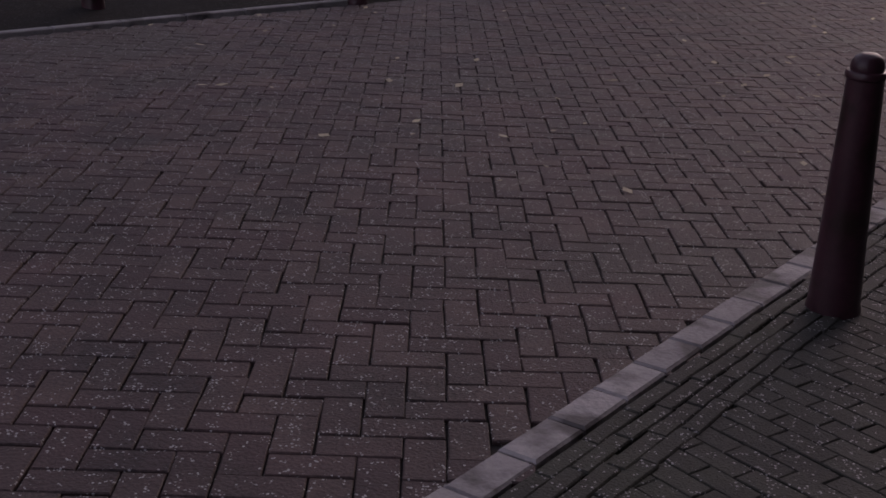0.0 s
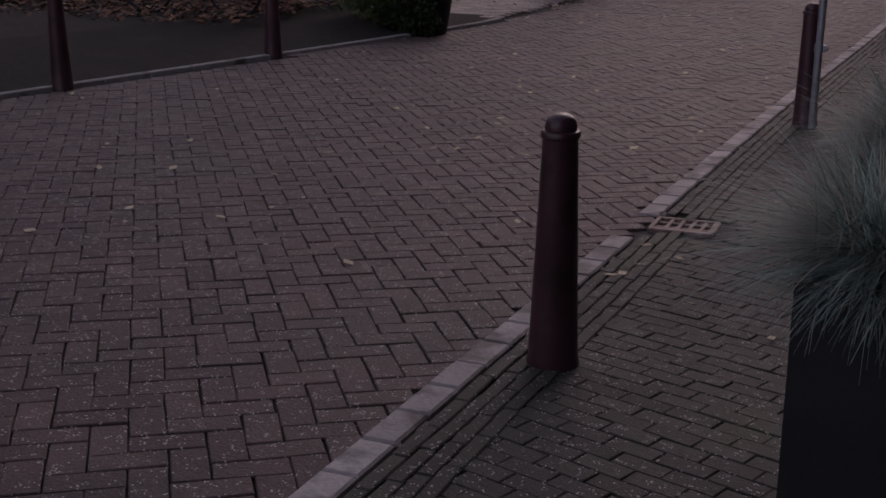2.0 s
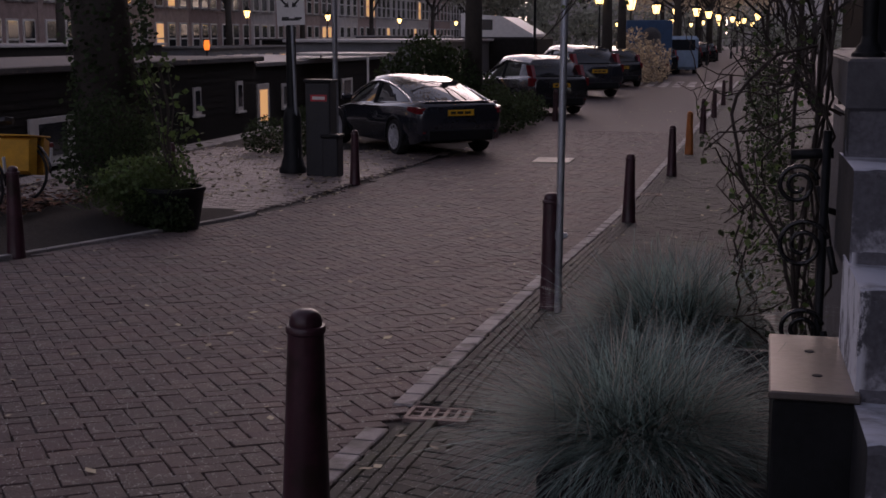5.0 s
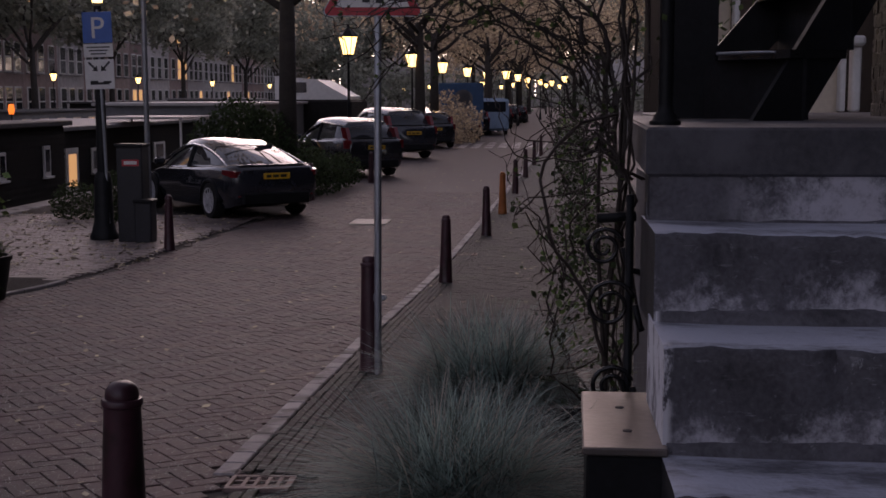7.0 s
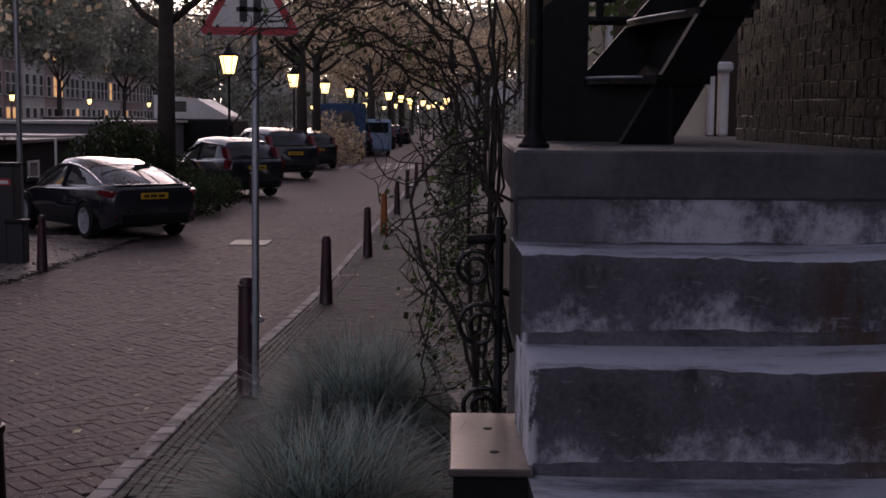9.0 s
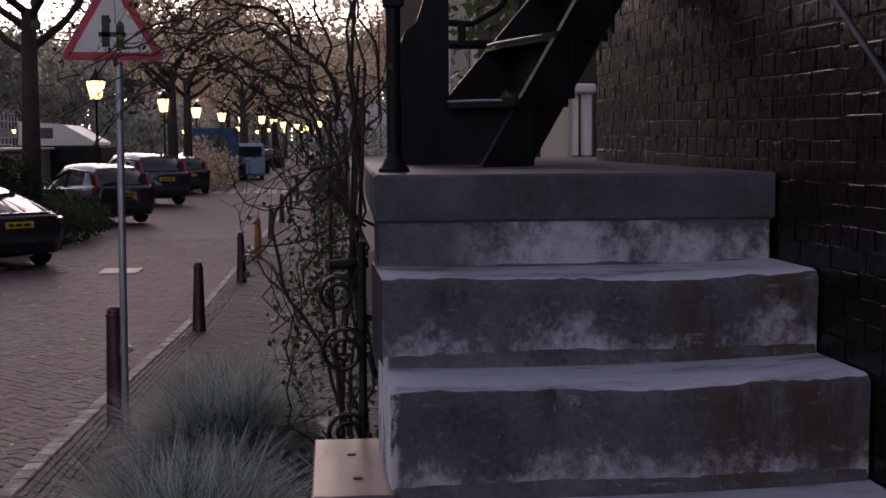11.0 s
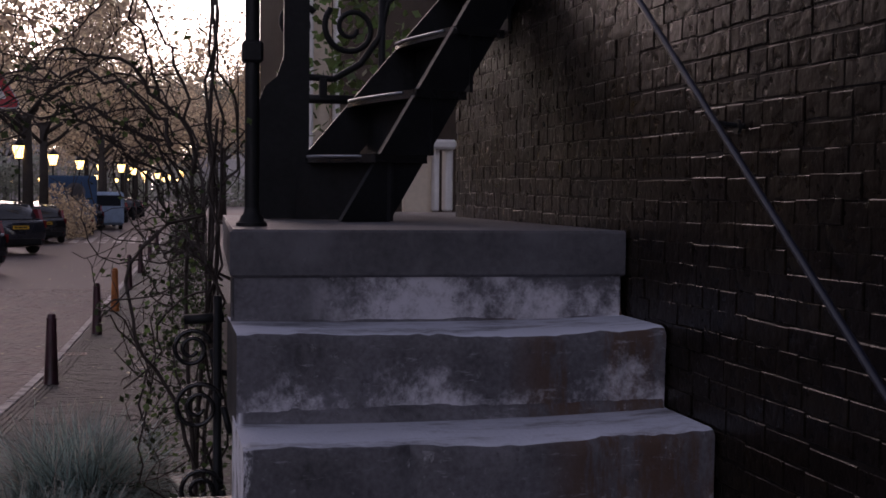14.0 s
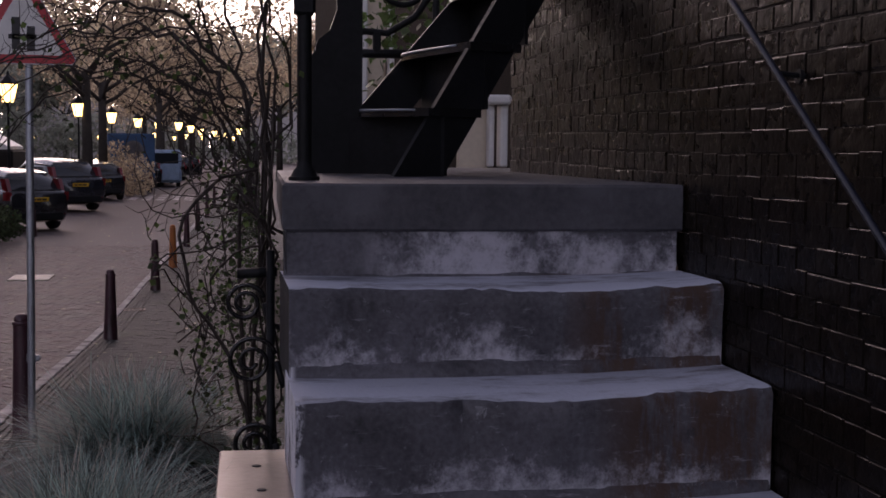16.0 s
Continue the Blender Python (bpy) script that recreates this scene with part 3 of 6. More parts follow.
# raised discs added for the two dull dark spots on the coping
for x, y in ((0.0, 0.08), (0.008, -0.10)):
    part("bolt", Shape().lathe([(0.009, 0.956), (0.009, 0.959), (0.006, 0.960)], 10, at=(x, y, 0)), GREYBOX, pier, "dull dark spot on the coping", smooth=40)


# ---------------------------------------------------------------- planters with blue fescue
def fescue(seed, rx, blades, material_shape, straw=False):
    rr = random.Random(seed)
    for _ in range(blades):
        a = rr.uniform(0, 2 * math.pi)
        tilt = math.acos(1 - 1.2 * rr.random()) if not straw else rr.uniform(0.9, 1.6)
        length = rx * rr.uniform(0.70, 1.05)
        wdt = rr.uniform(0.0010, 0.0028)
        b = Vector((rr.gauss(0, 0.06), rr.gauss(0, 0.06), 0.0))
        droop = rr.uniform(0.4, 1.4) * (0.5 + tilt) * 0.30
        pts = []
        ang = tilt * 0.92
        p = b.copy()
        side = Vector((-math.sin(a), math.cos(a), 0))
        segs = 6
        for k in range(segs + 1):
            pts.append(p.copy())
            d = Vector((math.cos(a) * math.sin(ang), math.sin(a) * math.sin(ang), math.cos(ang)))
            p = p + d * (length / segs)
            ang += droop / segs * (1 + k * 0.25)
        k0 = len(material_shape.v)
        for k, q_ in enumerate(pts):
            wv = wdt * (1 - 0.85 * k / segs)
            material_shape.v += [tuple(q_ - side * wv), tuple(q_ + side * wv)]
        for k in range(segs):
            material_shape.f.append((k0 + 2 * k, k0 + 2 * k + 1, k0 + 2 * k + 3, k0 + 2 * k + 2))


def planter(name_pose, seed, h, radius, w=0.45, flat=1.0, lift=0.0):
    t = thing("planter", name_pose, "tall black square planter holding a tuft of blue fescue grass", "planter", "planters by the stairs")
    s = Shape()
    o, i, zt = w / 2, w / 2 - 0.025, h
    pts = [(-o, -o, 0), (o, -o, 0), (o, o, 0), (-o, o, 0), (-o, -o, zt), (o, -o, zt), (o, o, zt), (-o, o, zt), (-i, -i, zt), (i, -i, zt), (i, i, zt), (-i, i, zt), (-i, -i, zt - 0.06), (i, -i, zt - 0.06), (i, i, zt - 0.06), (-i, i, zt - 0.06)]
    s.add(pts, [(3, 2, 1, 0)] + [(k, (k + 1) % 4, (k + 1) % 4 + 4, k + 4) for k in range(4)] + [(k + 4, (k + 1) % 4 + 4, (k + 1) % 4 + 8, k + 8) for k in range(4)] + [(k + 8, (k + 1) % 4 + 8, (k + 1) % 4 + 12, k + 12) for k in range(4)])
    part("pot", s, PLANTER, t)
    part("soil", Shape().box((0, 0, h - 0.05), (2 * i, 2 * i, 0.02)), SOIL, t)
    g1, g2 = Shape(), Shape()
    fescue(seed, radius, 4200, g1)
    fescue(seed + 1, radius * 1.02, 820, g2)
    for g_ in (g1, g2):
        g_.v = [(p[0], p[1], p[2] * flat) for p in g_.v]
    a = part("grass", g1, FESCUE, t, "dense blue-green grass blades")
    b = part("dry_grass", g2, STRAW, t, "dry straw-coloured blades")
    for ob in (a, b):
        ob.location = (-0.045, 0, h - 0.035 + lift)
        ob["kind"] = "stuff"
    return t


planter(pose(-0.135, 2.66, gz(2.66) - 0.02), 3, 0.72, 0.42, flat=0.66, lift=0.045)
planter(pose(-0.10, 3.42, gz(3.42) - 0.02), 5, 0.84, 0.33, flat=0.74, lift=0.03)


# ---------------------------------------------------------------- climbing rose
def rose():
    t = thing("climbing_rose", pose(0, 0, 0), "leggy climbing rose with bare arching stems and few leaves", "shrub")
    rr = random.Random(21)
    stems, twigs, leaves, green = Shape(), Shape(), Shape(), Shape()

    def leaf(sh, p, size):
        d = Vector((rr.gauss(0, 1), rr.gauss(0, 1), rr.gauss(-0.2, 0.7))).normalized()
        sd = d.orthogonal().normalized()
        sd.rotate(Matrix.Rotation(rr.uniform(0, 6.28), 3, d))
        nrm = d.cross(sd)
        a, b = size, size * 0.5
        sh.add([p, p + d * a * 0.5 + sd * b, p + d * a + nrm * a * 0.1, p + d * a * 0.5 - sd * b], [(0, 1, 2), (0, 2, 3)])

    def grow(p, d, length, r, depth, bias):
        n = max(4, int(length / 0.045))
        pts, wob = [p.copy()], 0.24 if depth == 0 else 0.40
        for k in range(n):
            d = (d + Vector((rr.gauss(0, wob), rr.gauss(0, wob), rr.gauss(0, wob))) + bias * 0.06).normalized()
            p = p + d * (length / n)
            p.y = max(p.y, 2.99)
            if p.z < 0.85:
                p.z = 0.85
            p.x = min(p.x, 0.17 if p.z < 2.2 else 0.26)
            reach = 0.10 - 0.26 * max(0.0, p.z - 1.25) if p.z < 2.25 else -0.13 - (p.z - 2.25) * 2.2
            if p.x < reach:
                d = Vector((abs(d.x) * 0.3 + 0.1, d.y, abs(d.z) + 0.4)).normalized()
                p.x += 0.012
            pts.append(p.copy())
            f = k / n
            if depth < 3 and rr.random() < (0.20 if depth == 0 else 0.27):
                nd = (d + Vector((rr.gauss(-0.15, 0.9), rr.gauss(0, 0.6), rr.gauss(0.1, 0.75)))).normalized()
                grow(p.copy(), nd, length * rr.uniform(0.18, 0.5) * (1.1 - 0.5 * f), r * (0.62 - 0.2 * f), depth + 1, Vector((rr.uniform(-0.6, 0.3), 0, rr.uniform(-0.35, 0.6))))
            if depth and rr.random() < (0.11 if p.z > 2.3 else 0.22):
                leaf(leaves if rr.random() < 0.6 else green, p, rr.uniform(0.009, 0.02))
        (stems if depth == 0 else twigs).tube(pts, r if depth == 0 else r * 0.8, 6 if depth == 0 else 4, r * (0.45 if depth == 0 else 0.3))

    for k in range(5):
        b = Vector((rr.uniform(0.11, 0.17), rr.uniform(3.0, 3.4), 0))
        b.z = gz(b.y) - 0.02
        grow(b, Vector((rr.uniform(-0.08, 0.05), rr.uniform(-0.1, 0.1), 1)), rr.uniform(1.1, 2.0), rr.uniform(0.0035, 0.007), 0, Vector((rr.uniform(-0.25, 0.25), rr.uniform(-0.3, 0.3), rr.uniform(0.0, 0.7))))
    for k in range(4):
        x, y = rr.uniform(0.15, 0.20), rr.uniform(3.02, 3.2)
        pts = [Vector((x + rr.gauss(0, 0.011), y + rr.gauss(0, 0.011), gz(y) - 0.02 + 0.085 * j)) for j in range(30)]
        stems.tube(pts, rr.uniform(0.0025, 0.0045), 6)
    # long canes arching out over the pavement, with zigzag side shoots
    def shoot(p, d, length, r, depth):
        pts, n = [p.copy()], max(3, int(length / 0.03))
        for k in range(n):
            d = (d + Vector((rr.gauss(0, 0.42), rr.gauss(0, 0.35), rr.gauss(0, 0.42)))).normalized()
            p = p + d * (length / n)
            p.x = min(p.x, 0.24)
            pts.append(p.copy())
            if depth and rr.random() < 0.38:
                shoot(p.copy(), (d + Vector((rr.gauss(0, 1), rr.gauss(0, 0.6), rr.gauss(0, 1)))).normalized(), length * rr.uniform(0.3, 0.6), r * 0.7, depth - 1)
        twigs.tube(pts, r, 4, r * 0.45)
        if rr.random() < 0.28:
            for _ in range(rr.randint(1, 4)):
                leaf(leaves if rr.random() < 0.55 else green, p + Vector((rr.gauss(0, 0.01), rr.gauss(0, 0.01), rr.gauss(0, 0.01))), rr.uniform(0.010, 0.022))

    for k in range(10):
        b = Vector((rr.uniform(0.06, 0.2), rr.uniform(3.0, 3.6), rr.uniform(2.15, 2.45)))
        reach_, rise_ = rr.uniform(0.25, 0.70), rr.uniform(0.10, 0.36)
        tail, sway = rr.uniform(0.7, 1.0), rr.uniform(-0.3, 0.3)
        pts, wx, wz = [], 0.0, 0.0
        for j in range(23):
            f = j / 22
            wx, wz = 0.85 * wx + rr.gauss(0, 0.011), 0.85 * wz + rr.gauss(0, 0.012)
            pts.append(Vector((b.x - reach_ * f ** 1.2 + wx, b.y + sway * f, b.z + rise_ * math.sin(math.pi * f * tail) + wz)))
        r = rr.uniform(0.0026, 0.0058)
        stems.tube(pts, r, 6, r * 0.35)
        for j in range(1, 22):
            if rr.random() < 0.5:
                shoot(pts[j].copy(), Vector((rr.gauss(-0.2, 0.7), rr.gauss(0, 0.5), rr.gauss(0.35, 0.7))).normalized(), rr.uniform(0.06, 0.22), rr.uniform(0.0012, 0.0022), 2 if rr.random() < 0.35 else 1)
    # drooping shoots lower down, and stout old stems beside the steps
    for k in range(9):
        p = Vector((rr.uniform(0.09, 0.15), rr.uniform(3.0, 3.5), rr.uniform(1.55, 2.25)))
        shoot(p, Vector((rr.uniform(-0.9, -0.3), rr.uniform(-0.2, 0.2), rr.uniform(-0.45, 0.5))).normalized(), rr.uniform(0.10, 0.22), rr.uniform(0.0015, 0.0026), 1)
    for k in range(3):
        x, y = 0.14 + 0.03 * k, 3.04 + 0.06 * (k % 3)
        z0 = gz(y) - 0.02
        ph, am = rr.uniform(0, 6), rr.uniform(0.010, 0.022)
        stems.tube([Vector((x + am * math.sin(ph + 2.2 * j / 6), y + 0.02 * math.sin(ph + j / 4), z0 + 0.075 * j)) for j in range(rr.randint(20, 25))], rr.uniform(0.006, 0.0095), 8, 0.004)
    # upright bundle against the railing post
    for k in range(9):
        x = rr.uniform(0.19, 0.255)
        y = rr.uniform(3.05, 3.4)
        grow(Vector((x, y, 2.0)), Vector((0, 0, 1)), 1.2, rr.uniform(0.003, 0.007), 2, Vector((0, 0, 0.5)))
    for k in range(700):
        y = rr.uniform(3.1, 6.2)
        p = Vector((rr.gauss(0.08, 0.06), y, rr.uniform(gz(y) + 0.02, 1.2 if rr.random() < 0.6 else 1.5)))
        leaf(green if rr.random() < 0.35 else leaves, p, rr.uniform(0.016, 0.034))
    for k in range(520):
        p = Vector((rr.gauss(0.10, 0.05), rr.uniform(3.1, 4.4), rr.triangular(1.2, 2.25, 1.75)))
        leaf(green if rr.random() < 0.35 else leaves, p, rr.uniform(0.010, 0.022))
    s0 = part("stem", stems, TWIG, t, smooth=1)
    s0["kind"] = "stuff"
    a = part("twig", twigs, TWIG, t, "thin thorny twigs")
    b = part("leaves", leaves, LEAFD, t, "small dark leaves")
    c = part("foliage", green, LEAFG, t, "fresh green leaves low down")
    for ob in (a, b, c):
        ob["kind"] = "stuff"


rose()


def leafy(boxes, count, size, seed):
    """A loose mass of leaves round given centres and radii."""
    rr = random.Random(seed)
    s = Shape()
    tot = sum(r[0] * r[1] * r[2] for _, r in boxes) or 1
    for c, r in boxes:
        for _ in range(max(20, int(count * r[0] * r[1] * r[2] / tot))):
            while True:
                u = Vector((rr.uniform(-1, 1), rr.uniform(-1, 1), rr.uniform(-1, 1)))
                if 0.15 < u.length < 1 and rr.random() < 0.35 + 0.65 * u.length:
                    break
            p = Vector((c[0] + u.x * r[0], c[1] + u.y * r[1], c[2] + u.z * r[2]))
            d = Vector((rr.gauss(0, 1), rr.gauss(0, 1), rr.gauss(0, 0.8))).normalized()
            sd = d.orthogonal().normalized()
            sd.rotate(Matrix.Rotation(rr.uniform(0, 6.28), 3, d))
            a = size * rr.uniform(0.6, 1.3)
            s.add([p, p + d * a * 0.5 + sd * a * 0.35, p + d * a, p + d * a * 0.5 - sd * a * 0.35], [(0, 1, 2, 3)])
    return s


bl_ = leafy([((0.88, 5.3, 2.95), (0.22, 0.3, 0.45)), ((0.75, 5.4, 2.65), (0.15, 0.25, 0.25))], 420, 0.05, 61)
tagged(part("doorway_climber", bl_, LEAFG), "loose green climber behind the iron balustrade", "climber", kind="stuff")


# ---------------------------------------------------------------- bollards, drain, sign
def bollard(m, paint, label, group):
    t = thing("bollard", m, label, "bollard", group)
    part("shaft", Shape().lathe([(0.083, -0.02), (0.083, 0.012), (0.079, 0.03), (0.070, 0.25), (0.061, 0.5), (0.0535, 0.715), (0.0535, 0.727)], 24), paint, t, smooth=40)
    part("collar", Shape().lathe([(0.0535, 0.727), (0.059, 0.731), (0.060, 0.743), (0.056, 0.750), (0.048, 0.752)], 24), paint, t, smooth=40)
    part("cap", Shape().lathe([(0.048, 0.752), (0.0485, 0.762), (0.045, 0.778), (0.037, 0.790), (0.024, 0.798), (0.01, 0.801)], 24), paint, t, smooth=60)
    return t


LB = "dark maroon cast-iron street bollard with rounded cap"
first = bollard(pose(-1.215, 3.55, gz(3.55), 0.6, 0.9, 0), BOLL, LB, "bollards along the kerb")
for x, y, rx, ry in ((-1.150, 8.62, 0, 2.4), (-1.085, 14.87, 0, 0.6), (-0.83, 20.45, 0.5, 0), (-0.53, 29.5, 0, 0.5), (-0.35, 35.5, 0, 0), (-0.13, 42.0, 0, 0.6), (0.1, 49.0, 0, 0),
                     (-6.08, 10.1, 0, -0.4), (-6.38, 7.55, 0, 0), (-7.09, 5.6, 0, 0.5), (-5.37, 18.25, 0, 0.5), (-6.9, 15.2, 0, 0), (-4.9, 27.4, 0, 0), (-4.35, 33.2, 0, 0)):
    c = copy_thing(first, pose(x, y, gz(y), rx, ry, R.uniform(0, 360)))
    if x < -4:
        c["group"] = "bollards on the canal side"
bollard(pose(-0.68, 24.35, 0), ORANGE, "bright orange-primed cast-iron street bollard", "bollards along the kerb")

dg = thing("drain_grate", pose(-1.24, 5.50, gz(5.5) - 0.008, -2.9, 0, 2) @ Matrix.Diagonal((0.8, 0.85, 1, 1)), "rusty cast-iron street drain grate set in the pavement", "drain grate")
fr_ = Shape()
fr_.box((0, -0.125, 0), (0.36, 0.05, 0.03), bevel=0.004).box((0, 0.125, 0), (0.36, 0.03, 0.03), bevel=0.004).box((-0.17, 0, 0), (0.03, 0.22, 0.03), bevel=0.004).box((0.165, 0, 0), (0.04, 0.22, 0.03), bevel=0.004)
part("frame", fr_, IRONG, dg)
for k in range(4):
    part("bar", Shape().box((-0.09 + 0.064 * k, 0, -0.001), (0.026, 0.222, 0.024), bevel=0.003), IRONG, dg)
for y in (-0.052, 0.045):
    part("bar", Shape().box((0.0, y, -0.002), (0.31, 0.024, 0.022), bevel=0.003), IRONG, dg)
# near-black slabs paint the shade inside pit, slot and inlet
part("pit", Shape().box((0, 0, -0.035), (0.33, 0.25, 0.02)), HOLE, dg)
part("slot", Shape().box((-0.02, 0.155, -0.005), (0.37, 0.022, 0.02)), HOLE, dg)
part("inlet", Shape().box((-0.245, 0.06, -0.006), (0.05, 0.34, 0.014), bevel=0.003), HOLE, dg, "kerb inlet, its opening a near-black slab")
dg2 = copy_thing(dg, pose(-1.0, 17.9, 0.0, 0, 0, 2))

PX, PY = -1.088, 8.50
sg = thing("warning_sign", pose(PX, PY, gz(PY) - 0.02, 0, 0.35, 0), "triangular red-edged warning sign on a galvanised pole", "road sign")
part("pole", Shape().lathe([(0.0245, 0), (0.0245, 3.2), (0.018, 3.22)], 16), STEEL, sg, smooth=40)
part("clamp", Shape().lathe([(0.031, 0.52), (0.031, 0.57)], 16).box((0.035, 0, 0.545), (0.03, 0.03, 0.04), bevel=0.004).box((0.052, 0, 0.545), (0.012, 0.04, 0.02), bevel=0.003), STEEL, sg)


def rounded_tri(w, z0, rad, n=5):
    h = w * math.sqrt(3) / 2
    cs = [(-w / 2 + rad * 1.73, z0 + rad), (w / 2 - rad * 1.73, z0 + rad), (0, z0 + h - 2 * rad)]
    out = []
    for (cx, cz), a0 in zip(cs, (150, 270, 30)):
        for k in range(n + 1):
            a = radians(a0 + 120 * k / n)
            out.append((cx + rad * math.cos(a), cz + rad * math.sin(a)))
    return out


SZ = 2.41
part("backing", Shape().prism(rounded_tri(0.69, SZ, 0.03), 0.012, Matrix.Translation((-0.03, -0.035, 0))), STEEL, sg)
part("border", Shape().prism(rounded_tri(0.67, SZ + 0.006, 0.028), 0.004, Matrix.Translation((-0.03, -0.044, 0))), RED, sg, "red border")
part("face", Shape().prism(rounded_tri(0.50, SZ + 0.058, 0.01), 0.004, Matrix.Translation((-0.03, -0.0485, 0))), WHITE, sg, "white sign face")
pic = Shape().box((-0.07, -0.053, SZ + 0.19), (0.05, 0.004, 0.2), bevel=0.0).box((0.02, -0.053, SZ + 0.16), (0.05, 0.004, 0.15)).box((-0.03, -0.0535, SZ + 0.17), (0.17, 0.003, 0.03))
part("symbol", pic, DARKBAR, sg, "plain dark symbol")

# pale hatch in the road and the white crossing far off
tagged(part("road_hatch", Shape().box((-2.97, 22.5, 0.010), (0.66, 0.86, 0.02), bevel=0.004), mat("hatch_paint", (0.62, 0.56, 0.47), 0.6, 9.0, 0.3, 60, 0.3, dirt=(0.35, 0.3, 0.25), dirt_scale=5.0)), "pale square hatch plate set in the brick street", "hatch")
cr = Shape()
for k in range(7):
    cr.box((-4.0 + 0.6 * k, 59.5, 0.002), (0.36, 7.0, 0.006))
tagged(part("crossing", cr, mat("worn_marking", (0.42, 0.38, 0.37), 0.7, 3.0, 0.3, 30, 0.3, dirt=(0.09, 0.065, 0.06), dirt_scale=1.6, dirt_at=0.47)), "worn white crossing blocks on the street", "road marking", kind="structure")


# ---------------------------------------------------------------- canal side: pot, tree, bikes, leaves
pot = thing("ivy_pot", pose(-5.78, 12.75, gz(12.75)), "round planter overgrown with ivy, grass and a thin shrub", "planter")
part("tub", Shape().lathe([(0.26, 0), (0.30, 0.2), (0.33, 0.40), (0.35, 0.42), (0.35, 0.46), (0.31, 0.46), (0.30, 0.40)], 24), BLACK, pot, smooth=40)
part("soil", Shape().lathe([(0.30, 0.38), (0.30, 0.41)], 20), SOIL, pot)
iv = leafy([((0.02, -0.28, 0.22), (0.30, 0.12, 0.24)), ((-0.3, -0.1, 0.22), (0.18, 0.3, 0.25)), ((0.1, -0.3, 0.15), (0.25, 0.12, 0.2))], 2200, 0.05, 4)
part("ivy", iv, LEAFD, pot, "dark ivy hanging over the tub")["kind"] = "stuff"
gs = leafy([((-0.45, -0.05, 0.5), (0.42, 0.35, 0.28)), ((-0.15, 0.1, 0.55), (0.35, 0.3, 0.28)), ((-0.7, 0.2, 0.3), (0.3, 0.3, 0.3))], 2600, 0.055, 6)
gb = Shape()
rr0 = random.Random(9)
for _ in range(700):
    b = Vector((rr0.uniform(-0.95, 0.2), rr0.uniform(-0.35, 0.35), rr0.uniform(0.2, 0.5)))
    d = Vector((rr0.gauss(-0.1, 0.5), rr0.gauss(-0.1, 0.4), 0.7))
    gb.tube([b, b + d * 0.16, b + d * 0.26 + Vector((0, 0, -0.05))], 0.004, 3, 0.001)
part("grass", gb, LEAFG, pot)["kind"] = "stuff"
part("foliage", gs, LEAFG, pot, "yellow-green shrub leaves")["kind"] = "stuff"
for k in range(6):
    a = rr0.uniform(-0.5, 0.5)
    sh = Shape().tube([(0.0, 0.05 * k, 0.4), (-0.05 + a * 0.2, 0.05, 0.9), (a * 0.5, 0.05, 1.3), (a * 0.8 - 0.05, 0.0, 1.75)], 0.014, 5, 0.004)
    part("stem", sh, TWIG, pot)
part("sprig_leaf", leafy([((0.0, 0.05, 1.2), (0.32, 0.2, 0.35)), ((-0.15, 0.05, 1.65), (0.3, 0.2, 0.22)), ((0.2, 0, 0.9), (0.15, 0.15, 0.3))], 120, 0.085, 12), LEAFG, pot, "sparse yellow-green leaves")["kind"] = "stuff"


